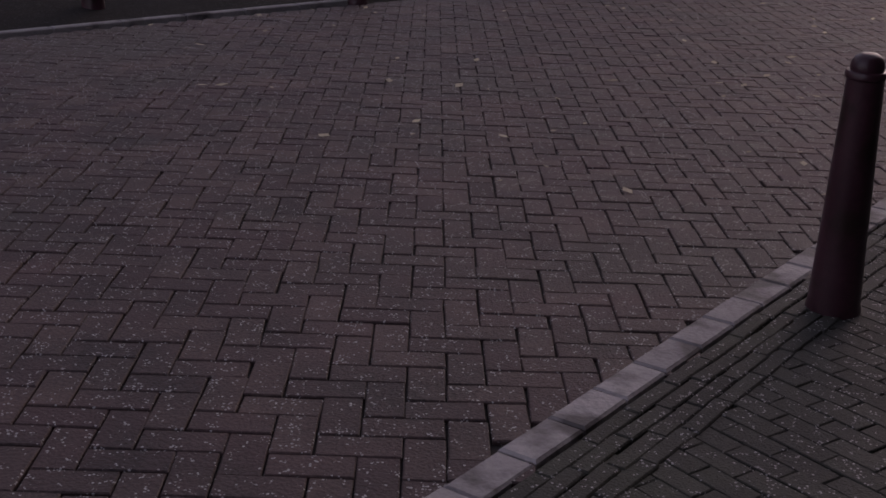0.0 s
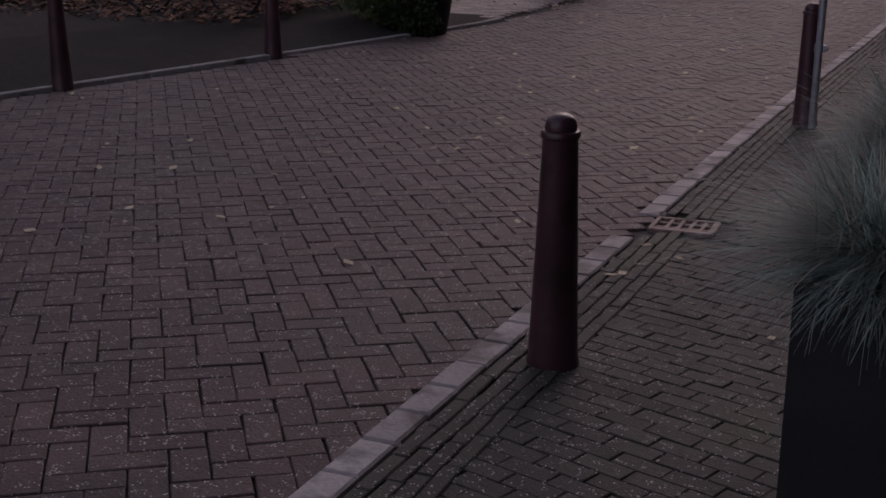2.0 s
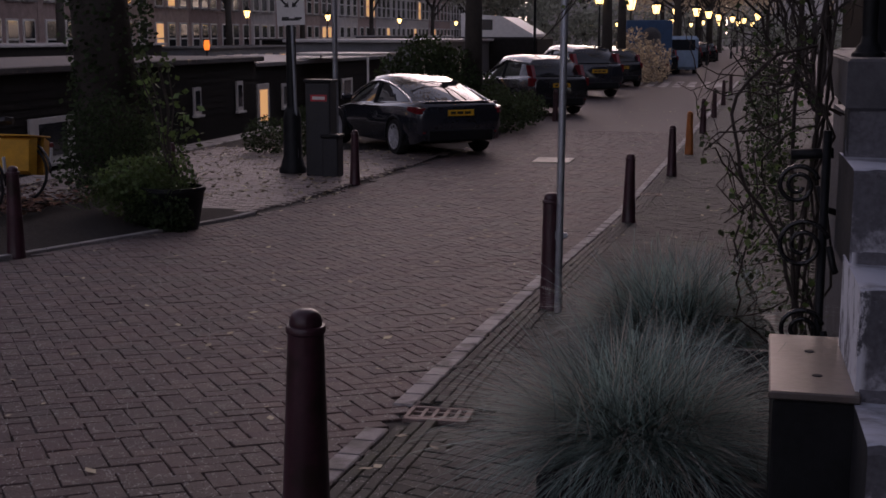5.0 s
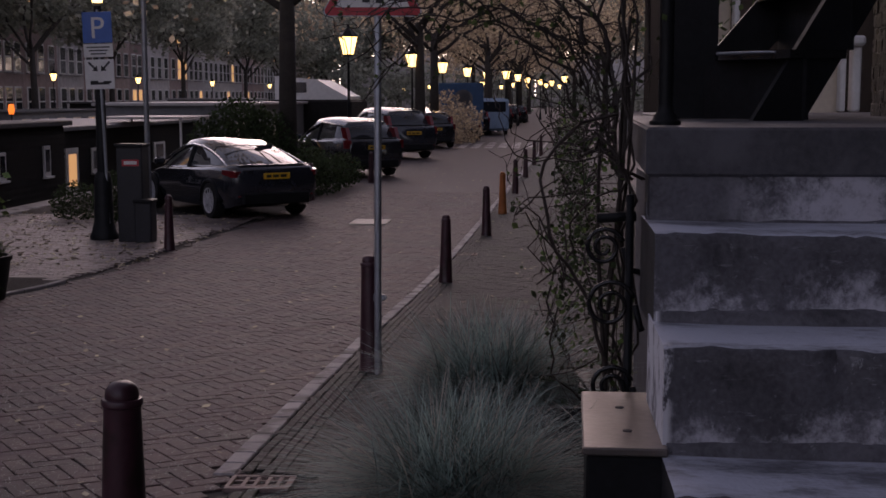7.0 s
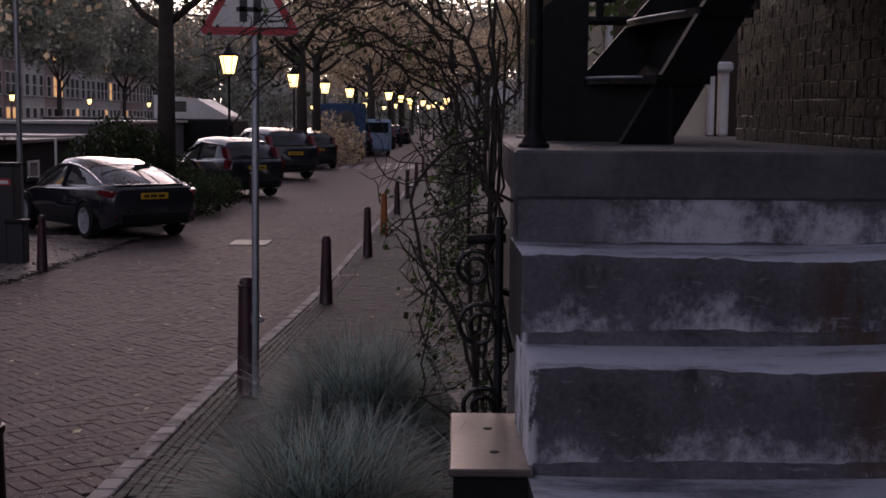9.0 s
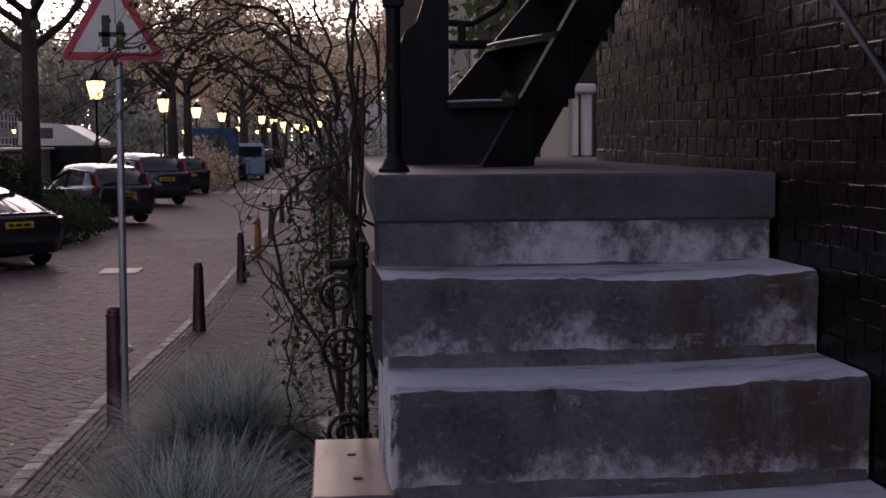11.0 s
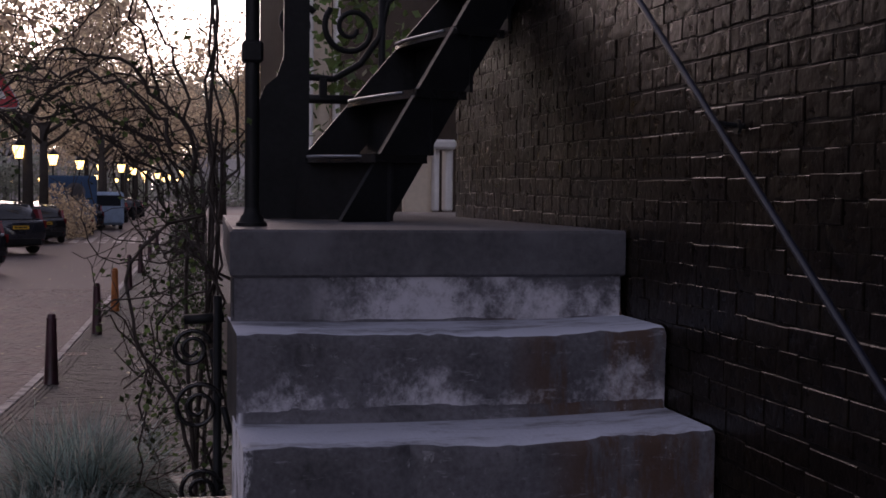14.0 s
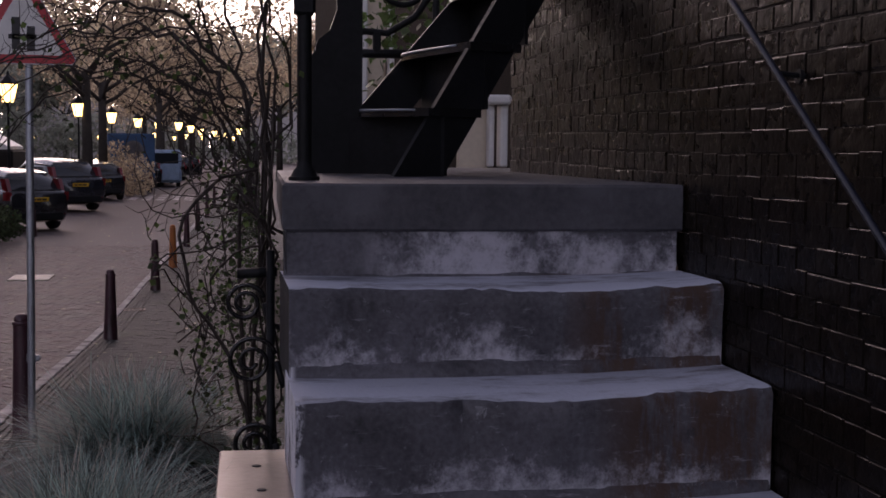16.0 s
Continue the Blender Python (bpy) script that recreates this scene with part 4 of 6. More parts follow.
def tree(m, seed, trunk_r, height, crown, leaf_mat, label, leaves=6000, leaf=0.2, ivy=False, spread=1.0):
    t = thing("tree", m, label, "tree", "canal trees")
    rr = random.Random(seed)
    tr, ends = Shape(), []
    top = height * 0.42
    lean = Vector((rr.uniform(-0.25, 0.25), rr.uniform(-0.25, 0.25), 0))
    pts = [Vector((0, 0, -0.05)), Vector((0, 0, 0.25)) + lean * 0.05, Vector((0, 0, top * 0.5)) + lean * 0.5, Vector((0, 0, top)) + lean]
    k0 = len(tr.v)
    tr.tube([pts[0], pts[1]], trunk_r * 1.35, 12, trunk_r * 1.02)
    tr.tube(pts[1:], trunk_r * 1.02, 12, trunk_r * 0.72)

    def limb(p, d, length, r, depth):
        n = 6
        q_ = [p.copy()]
        for k in range(n):
            d = (d + Vector((rr.gauss(0, 0.16), rr.gauss(0, 0.16), rr.gauss(0.05, 0.12)))).normalized()
            p = p + d * (length / n)
            q_.append(p.copy())
            if depth < 2 and k >= 2 and rr.random() < 0.75:
                limb(p.copy(), (d + Vector((rr.gauss(0, 0.7), rr.gauss(0, 0.7), rr.gauss(0.1, 0.5)))).normalized(), length * rr.uniform(0.4, 0.65), r * 0.5, depth + 1)
            if depth >= 1:
                ends.append(p.copy())
        tr.tube(q_, r, 7 if depth == 0 else 5, r * 0.35)

    for k in range(6):
        a = 2 * math.pi * k / 6 + rr.uniform(-0.4, 0.4)
        limb(pts[-1] + Vector((0, 0, rr.uniform(-top * 0.25, 0))), Vector((math.cos(a) * spread, math.sin(a) * spread, rr.uniform(0.5, 1.3))).normalized(), height * rr.uniform(0.35, 0.55), trunk_r * 0.42, 0)
    part("trunk", tr, BARK, t, smooth=1)
    cr_ = Shape()
    for _ in range(leaves):
        e = ends[rr.randrange(len(ends))]
        p = e + Vector((rr.gauss(0, 0.5), rr.gauss(0, 0.5), rr.gauss(0, 0.42))) * crown
        d = Vector((rr.gauss(0, 1), rr.gauss(0, 1), rr.gauss(0, 0.8))).normalized()
        sd = d.orthogonal().normalized()
        a = leaf * rr.uniform(0.6, 1.3)
        cr_.add([p, p + d * a * 0.5 + sd * a * 0.4, p + d * a, p + d * a * 0.5 - sd * a * 0.4], [(0, 1, 2, 3)])
    part("crown", cr_, leaf_mat, t, "thinning autumn leaves")["kind"] = "stuff"
    if ivy:
        iv_ = Shape()
        for _ in range(3200):
            a, z = rr.uniform(0, 6.28), rr.uniform(0.0, 4.5) ** 1.0
            r_ = trunk_r * 1.06 + abs(rr.gauss(0, 0.07)) + (0.35 * max(0, 1.2 - z) * rr.random())
            p = Vector((r_ * math.cos(a), r_ * math.sin(a), z))
            d = Vector((rr.gauss(0, 1), rr.gauss(0, 1), rr.gauss(-0.3, 0.6))).normalized()
            sd = d.orthogonal().normalized()
            b = 0.08 * rr.uniform(0.6, 1.3)
            iv_.add([p, p + d * b * 0.5 + sd * b * 0.4, p + d * b, p + d * b * 0.5 - sd * b * 0.4], [(0, 1, 2, 3)])
        part("ivy", iv_, LEAFD, t, "dark ivy climbing the trunk")["kind"] = "stuff"
    return t


TL = "tall canal elm with thinning yellow-brown autumn leaves"
tree(pose(-8.75, 17.3, 0), 31, 0.46, 15, 1.6, LEAFY, "large elm with an ivy-clad trunk at the quay", ivy=True)
elm = tree(pose(-5.95, 30.2, 0), 33, 0.23, 12.5, 1.6, LEAFY, TL, 6800, 0.21)
for x, y, rz in ((-4.85, 53, 80), (-5.0, 62, 200), (-3.2, 80, 310), (-4.0, 100, 30), (-3.0, 125, 140), (-3.4, 155, 250), (4.6, 90, 10), (-1.6, 112, 60), (-2.2, 138, 190), (-1.2, 172, 290), (-5.6, 112, 95), (-5.2, 140, 15), (-6.4, 165, 170), (3.6, 130, 75)):
    copy_thing(elm, pose(x, y, 0, 0, 0, rz))
gt = tree(pose(-33.5, 120, 0), 35, 0.25, 13, 1.7, HAZELEAF, "full canal tree on the far bank, its green paled as by haze", 8000, 0.42)
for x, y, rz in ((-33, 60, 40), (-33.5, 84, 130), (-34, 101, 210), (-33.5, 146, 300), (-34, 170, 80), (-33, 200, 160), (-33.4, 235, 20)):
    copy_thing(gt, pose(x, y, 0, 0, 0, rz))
far = tree(pose(-14, 260, 0), 37, 0.4, 20, 2.6, HAZELEAF, "distant autumn tree closing the street, paled as by haze", 6000, 0.85)
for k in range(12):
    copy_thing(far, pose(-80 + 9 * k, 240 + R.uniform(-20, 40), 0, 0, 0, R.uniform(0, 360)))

# backdrop row added to close the sky gap, haze painted into its walls
fw = thing("far_houses", pose(0, 300, 0), "backdrop row of haze-paled grey houses closing the far end of the street", "houses")
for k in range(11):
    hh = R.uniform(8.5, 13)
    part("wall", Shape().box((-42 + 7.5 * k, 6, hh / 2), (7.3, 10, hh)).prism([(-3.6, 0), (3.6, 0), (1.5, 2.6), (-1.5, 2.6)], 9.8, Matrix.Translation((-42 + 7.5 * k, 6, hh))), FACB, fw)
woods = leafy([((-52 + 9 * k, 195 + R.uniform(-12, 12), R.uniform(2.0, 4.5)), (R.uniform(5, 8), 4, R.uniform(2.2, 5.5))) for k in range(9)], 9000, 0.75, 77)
tagged(part("far_woods", woods, HAZELEAF), "row of distant shrubs and young trees, paled as by haze", "woods", kind="stuff")
# understory shrubs at the quay and hedges between the parking bays
for nm, bx, cnt, sz, mt, sd in (
        ("quay_shrub", [((-8.1, 15.8, 0.65), (0.6, 0.6, 0.8)), ((-7.7, 16.2, 0.5), (0.6, 0.5, 0.6))], 6000, 0.05, LEAFD, 51),
        ("hedge", [((-5.1, 29.2, 0.45), (0.8, 1.6, 0.5)), ((-4.9, 31.4, 0.4), (0.6, 1.2, 0.45)), ((-5.9, 30.6, 0.6), (0.8, 1.4, 0.7))], 7000, 0.08, LEAFD, 52),
        ("quay_shrub", [((-7.0, 29.8, 1.35), (0.8, 1.0, 0.9)), ((-6.3, 29.6, 1.1), (0.6, 0.9, 0.9)), ((-7.6, 29.6, 1.1), (0.6, 0.8, 0.7))], 4200, 0.11, LEAFD, 53),
        ("hedge", [((-3.6, 62.0, 0.9), (1.0, 2.5, 1.1)), ((-4.6, 63.5, 1.2), (0.9, 2.0, 1.4))], 2500, 0.16, LEAFY, 54),
        ("quay_shrub", [((-7.5, 22.4, 0.4), (0.45, 0.6, 0.55)), ((-8.4, 22.8, 0.3), (0.5, 0.5, 0.4))], 4200, 0.055, LEAFD, 55),
        ("facade_shrub", [((0.46, 6.4, 0.8), (0.18, 1.0, 0.35)), ((0.55, 9.0, 0.65), (0.22, 1.2, 0.4)), ((0.5, 12.5, 0.5), (0.25, 1.6, 0.5)), ((0.6, 17.0, 0.6), (0.35, 2.5, 0.7)), ((0.7, 24.0, 0.8), (0.4, 4, 1.0)), ((0.9, 36, 1.0), (0.5, 6, 1.2))], 7000, 0.05, LEAFD, 56)):
    tagged(part(nm, leafy(bx, cnt, sz, sd), mt), "loose dark green shrub growing beside the paving" if mt is not LEAFY else "yellowing shrub beside the parked cars", "shrub", kind="stuff")

# fallen leaves
lf, lp = Shape(), Shape()
rr0 = random.Random(77)
for k in range(3700):
    if k < 3000:
        x, y = rr0.uniform(-11.5, -6.9), rr0.gauss(12.2, 1.1)
        h_ = rr0.random() ** 2 * 0.07
        if x > left_x(y) - 0.9 or y < 10.2 - (x + 7) * 0.06 or x > -6.7:
            continue
    else:
        x, y = rr0.uniform(-10.0, -5.2), rr0.uniform(16, 24)
        h_ = 0.006
    a, b = rr0.uniform(0, 6.28), rr0.uniform(0.03, 0.065)
    sh_ = lf if k < 3000 else lp
    c = Vector((x, y, gz(y) + 0.008 + h_ + (0.21 if k < 3000 else 0)))
    d = Vector((math.cos(a), math.sin(a), rr0.uniform(-0.25, 0.45)))
    e = Vector((-math.sin(a), math.cos(a), rr0.uniform(-0.3, 0.3)))
    sh_.add([c - d * b, c + e * b * 0.6 + Vector((0, 0, 0.012)), c + d * b, c - e * b * 0.6 + Vector((0, 0, 0.012))], [(0, 1, 2, 3)])
for k in range(760):
    y = rr0.uniform(4, 40)
    x = rr0.uniform(left_x(y) if y < 26 else -4.6, 0.2)
    a, b = rr0.uniform(0, 6.28), rr0.uniform(0.012, 0.042)
    c = Vector((x, y, gz(y) + 0.01))
    d, e = Vector((math.cos(a), math.sin(a), 0.1)), Vector((-math.sin(a), math.cos(a), 0.1))
    lp.add([c - d * b, c + e * b * 0.6, c + d * b, c - e * b * 0.6], [(0, 1, 2, 3)])
tagged(part("fallen_leaves", lf, FALLEN), "drift of brown fallen leaves under the bicycles", "leaves", kind="stuff")
tagged(part("scattered_leaves", lp, LITTER), "pale fallen leaves scattered over the paving", "leaves", kind="stuff")


def wheel_parts(parent, x, z, r, spokes=24):
    m = Matrix.Translation((x, 0, z)) @ Matrix.Rotation(radians(90), 4, "X")
    w_ = part("wheel", Shape().tube([(x + (r - 0.017) * math.cos(2 * math.pi * k / 36), 0, z + (r - 0.017) * math.sin(2 * math.pi * k / 36)) for k in range(37)], 0.017, 8), RUBBER, parent, smooth=60)
    sp = Shape()
    for k in range(spokes):
        a = 2 * math.pi * k / spokes
        sp.tube([(x + 0.02 * math.cos(a), 0.02 * (-1) ** k, z + 0.02 * math.sin(a)), (x + (r - 0.03) * math.cos(a), 0, z + (r - 0.03) * math.sin(a))], 0.0014, 3)
    part("spokes", sp, GREYBOX, w_)
    part("hub", Shape().lathe([(0.02, -0.04), (0.025, 0), (0.02, 0.04)], 10, m=m), STEEL, w_)


def bicycle(m, bag):
    t = thing("bicycle", m, "black city bicycle with a yellow canvas pannier" if bag else "black city bicycle parked in the leaves", "bicycle", "bicycles at the quay")
    wheel_parts(t, 0.0, 0.34, 0.34)
    wheel_parts(t, 1.08, 0.34, 0.34)
    fr2 = Shape()
    for a, b in (((0, 0, 0.34), (0.46, 0, 0.30)), ((0.46, 0, 0.30), (0.30, 0, 0.80)), ((0, 0, 0.34), (0.31, 0, 0.76)), ((0.46, 0, 0.30), (0.90, 0, 0.78)), ((0.34, 0, 0.68), (0.88, 0, 0.86)), ((0.92, 0, 0.70), (0.86, 0, 1.0))):
        fr2.tube([a, b], 0.016, 8)
    fr2.tube([(1.08, 0.05, 0.34), (0.95, 0.05, 0.68), (0.92, 0, 0.72)], 0.012, 6).tube([(1.08, -0.05, 0.34), (0.95, -0.05, 0.68), (0.92, 0, 0.72)], 0.012, 6)
    part("frame", fr2, BLACKG, t, smooth=1)
    part("handlebar", Shape().tube([(0.62, 0.30, 1.08), (0.78, 0.27, 1.10), (0.86, 0.1, 1.04), (0.86, 0, 1.02), (0.86, -0.1, 1.04), (0.78, -0.27, 1.10), (0.62, -0.30, 1.08)], 0.012, 8), CHROME, t, smooth=1)
    part("head_lamp", Shape().lathe([(0.035, 0), (0.04, 0.03), (0.02, 0.06)], 12, m=Matrix.Translation((0.97, 0, 0.93)) @ Matrix.Rotation(radians(-90), 4, "Y")), CHROME, t)
    part("saddle", Shape().loft([[(x, -w2, z), (x, -w2 * 0.8, z + 0.05), (x, w2 * 0.8, z + 0.05), (x, w2, z), (x, 0, z - 0.03)] for x, w2, z in ((0.12, 0.03, 0.90), (0.16, 0.10, 0.91), (0.25, 0.09, 0.90), (0.38, 0.03, 0.90), (0.42, 0.015, 0.88))]), GREYBOX if bag else BLACK, t, smooth=40)
    part("mudguard", Shape().tube([(0.37 * math.cos(a), 0, 0.34 + 0.37 * math.sin(a)) for a in [radians(60 + 12 * k) for k in range(11)]], 0.018, 6), BLACKG, t, smooth=1)
    part("crank", Shape().lathe([(0.09, -0.005), (0.09, 0.005)], 20, m=Matrix.Translation((0.46, -0.05, 0.30)) @ Matrix.Rotation(radians(90), 4, "X")).tube([(0.46, -0.07, 0.30), (0.32, -0.07, 0.22)], 0.01, 6), STEEL, t)
    part("luggage_rack", Shape().box((0.0, 0, 0.72), (0.42, 0.12, 0.012)).tube([(0.0, 0.06, 0.34), (-0.05, 0.06, 0.72)], 0.006, 5).tube([(0.0, -0.06, 0.34), (-0.05, -0.06, 0.72)], 0.006, 5), BLACK, t)
    part("rear_reflector", Shape().box((-0.375, 0, 0.55), (0.012, 0.05, 0.16), bevel=0.004), WHITE, t)
    if bag:
        for s_ in (-1, 1):
            part("pannier", Shape().loft([[(-0.24, s_ * 0.07, z), (0.18, s_ * 0.07, z), (0.17, s_ * d, z), (-0.22, s_ * d, z)] for z, d in ((0.32, 0.14), (0.36, 0.20), (0.70, 0.21), (0.74, 0.12))]), BAG, t, "yellow canvas pannier", smooth=40)
        part("flap", Shape().box((-0.03, 0, 0.752), (0.42, 0.42, 0.018), bevel=0.006), BAG, t)
        part("tail_light", Shape().lathe([(0.03, 0), (0.03, 0.02)], 12, m=Matrix.Translation((-0.26, -0.17, 0.66)) @ Matrix.Rotation(radians(-90), 4, "Y")), TAIL, t)
    return t


bicycle(pose(-7.74, 13.0, gz(13.0) + 0.20, 7, 0, 178), True)
bicycle(pose(-7.27, 11.4, gz(11.4) + 0.19, -8, 0, 180), False)
bicycle(pose(-9.2, 12.9, gz(12.9) + 0.21, 7, 0, 172), False)
rk = thing("bike_rack", pose(-9.6, 12.3, gz(12.3) + 0.2), "dark steel bicycle rack at the quay", "bike rack")
part("hoop", Shape().tube([(0, 0, -0.02), (0, 0, 0.85), (0.03, 0, 0.9)], 0.022, 8), GREYBOX, rk, smooth=1)
part("post", Shape().tube([(0.55, 0.1, -0.02), (0.55, 0.1, 0.82)], 0.022, 8), GREYBOX, rk, smooth=1)
part("rail", Shape().tube([(-0.7, 0, 0.35), (-0.3, 0, 0.18), (0.0, 0, 0.1)], 0.02, 8), GREYBOX, rk, smooth=1)


# ---------------------------------------------------------------- lamp posts, parking sign, street boxes
def street_lamp(m, scale=1.0):
    t = thing("street_lamp", m, "dark classic street lamp with a lit warm lantern", "street lamp", "street lamps")
    part("base", Shape().lathe([(0.14, 0), (0.14, 0.06), (0.11, 0.10), (0.10, 0.5), (0.085, 0.58), (0.08, 0.75), (0.055, 0.85)], 14), BLACK, t, smooth=40)
    part("pole", Shape().lathe([(0.05, 0.8), (0.042, 2.0), (0.05, 2.02), (0.04, 2.06), (0.032, 3.4), (0.05, 3.45)], 12), BLACK, t, smooth=40)
    # lantern made oversize, putting its bloom into the shape
    part("lantern", Shape().lathe([(0.15, 3.45), (0.27, 3.95), (0.25, 3.96)], 6), LAMPGLOW, t, "glowing warm lantern glass, oversized for its bloom")
    for k in range(6):
        ca_, sa_ = math.cos(k * math.pi / 3), math.sin(k * math.pi / 3)
        part("rib", Shape().tube([(0.155 * ca_, 0.155 * sa_, 3.44), (0.276 * ca_, 0.276 * sa_, 3.95)], 0.012, 4), BLACK, t)
    part("hood", Shape().lathe([(0.30, 3.95), (0.28, 4.0), (0.14, 4.14), (0.05, 4.22), (0.02, 4.33)], 6), BLACK, t)
    part("bracket", Shape().lathe([(0.05, 3.40), (0.14, 3.44), (0.14, 3.46)], 6), BLACK, t)
    return t


lamp = street_lamp(pose(-5.55, 37.5, 0))
for x, y in ((-5.2, 53), (-4.9, 66), (-4.3, 78), (-2.2, 88), (-1.6, 100), (-1.0, 115), (-3.6, 90), (0.2, 128), (1.4, 140), (2.2, 110),
             (-35.3, 138), (-35.3, 168), (-35.3, 190), (-35.3, 112), (-35.3, 215), (-30, 230), (-24, 230), (-18, 235), (-12, 235), (-35.3, 92), (-6.5, 150), (-3.2, 160), (-8, 175), (-1.4, 178), (1.0, 170), (-12, 190), (3.0, 185), (-16, 190), (-5.5, 192), (-9.6, 120)):
    copy_thing(lamp, pose(x, y, 0))
lp2 = thing("street_lamp", pose(-6.77, 19.52, gz(19.5)), "dark cast-iron lamp post beside the parking sign", "street lamp", "street lamps")
part("base", Shape().lathe([(0.22, 0), (0.22, 0.07), (0.19, 0.12), (0.17, 0.22), (0.15, 0.26), (0.14, 0.9), (0.12, 1.0), (0.10, 1.05)], 16), BLACK, lp2, smooth=40)
part("pole", Shape().lathe([(0.085, 1.0), (0.08, 2.0), (0.06, 2.4), (0.055, 3.6)], 14), BLACK, lp2, smooth=40)
part("lantern", Shape().lathe([(0.08, 3.65), (0.15, 4.0), (0.14, 4.02)], 6), LAMPGLOW, lp2)
part("hood", Shape().lathe([(0.18, 4.02), (0.1, 4.15), (0.02, 4.3)], 6), BLACK, lp2)

ps = thing("parking_sign", pose(-6.66, 19.45, gz(19.5) - 0.01, 0, -1.5, 0), "blue and white parking sign on a galvanised pole", "road sign")
part("pole", Shape().lathe([(0.024, 0), (0.024, 3.55)], 12), STEEL, ps, smooth=40)
part("plate", Shape().box((0, -0.04, 3.28), (0.46, 0.012, 0.47), bevel=0.004), BLUE, ps, "blue parking plate")
part("plate", Shape().box((0, -0.04, 2.93), (0.46, 0.012, 0.20), bevel=0.004), WHITE, ps, "white plate with fine print")
part("plate", Shape().box((0, -0.04, 2.57), (0.46, 0.012, 0.45), bevel=0.004), WHITE, ps, "white plate with two arrows")
bars = Shape()
for k in range(3):
    bars.box((0, -0.048, 2.98 - 0.05 * k), (0.36 - 0.06 * k, 0.003, 0.02))
part("print", bars, DARKBAR, ps)
ar = Shape()
for s_ in (-1, 1):
    m_ = Matrix.Translation((s_ * 0.11, -0.048, 2.70)) @ Matrix.Rotation(radians(s_ * 45), 4, "Y")
    ar.box((0, 0, 0), (0.03, 0.004, 0.16), m=m_).prism([(-0.055, -0.05), (0.055, -0.05), (0, -0.12)], 0.004, m_)
part("arrows", ar, DARKBAR, ps)
part("symbol", Shape().box((0, -0.048, 2.43), (0.3, 0.004, 0.035)).box((-0.09, -0.048, 2.455), (0.12, 0.004, 0.035)).box((0.12, -0.048, 2.45), (0.12, 0.004, 0.03)), DARKBAR, ps)
tx = bpy.data.curves.new("letter", "FONT")
tx.body, tx.size, tx.extrude, tx.align_x = "P", 0.46, 0.002, "CENTER"
tx.materials.append(WHITE)
to = new("letter", tx)
to.parent = ps
to.matrix_basis = pose(0.0, -0.049, 3.12, 90, 0, 0)

# the second, lower box takes the place of a light-grey planter
for (x, y, wd, dp, h_, nm, lb) in ((-6.2, 19.25, 0.40, 0.36, 1.46, "parking_meter", "grey parking meter box with a red-edged label"), (-5.98, 19.12, 0.26, 0.3, 0.62, "street_cabinet", "low grey box on the quay in place of a pale planter")):
    t = thing(nm, pose(x, y, gz(y)), lb, "street box")
    part("body", Shape().box((0, 0, h_ / 2), (wd, dp, h_), bevel=0.02), GREYBOX, t)
    part("lid", Shape().box((0, 0, h_ + 0.02), (wd + 0.04, dp + 0.04, 0.05), bevel=0.012), BLACK, t)
    if h_ > 1:
        part("label", Shape().box((0.02, -dp / 2 - 0.004, 1.22), (0.26, 0.006, 0.10)), RED, t)
        part("label", Shape().box((0.02, -dp / 2 - 0.008, 1.22), (0.2, 0.004, 0.05)), WHITE, t)
pf = thing("slim_pole", pose(-7.0, 22.6, 0), "slim grey lamp pole behind the parking sign", "pole")
part("shaft", Shape().lathe([(0.06, 0), (0.05, 1.5), (0.045, 5.0)], 12), STEEL, pf, smooth=40)


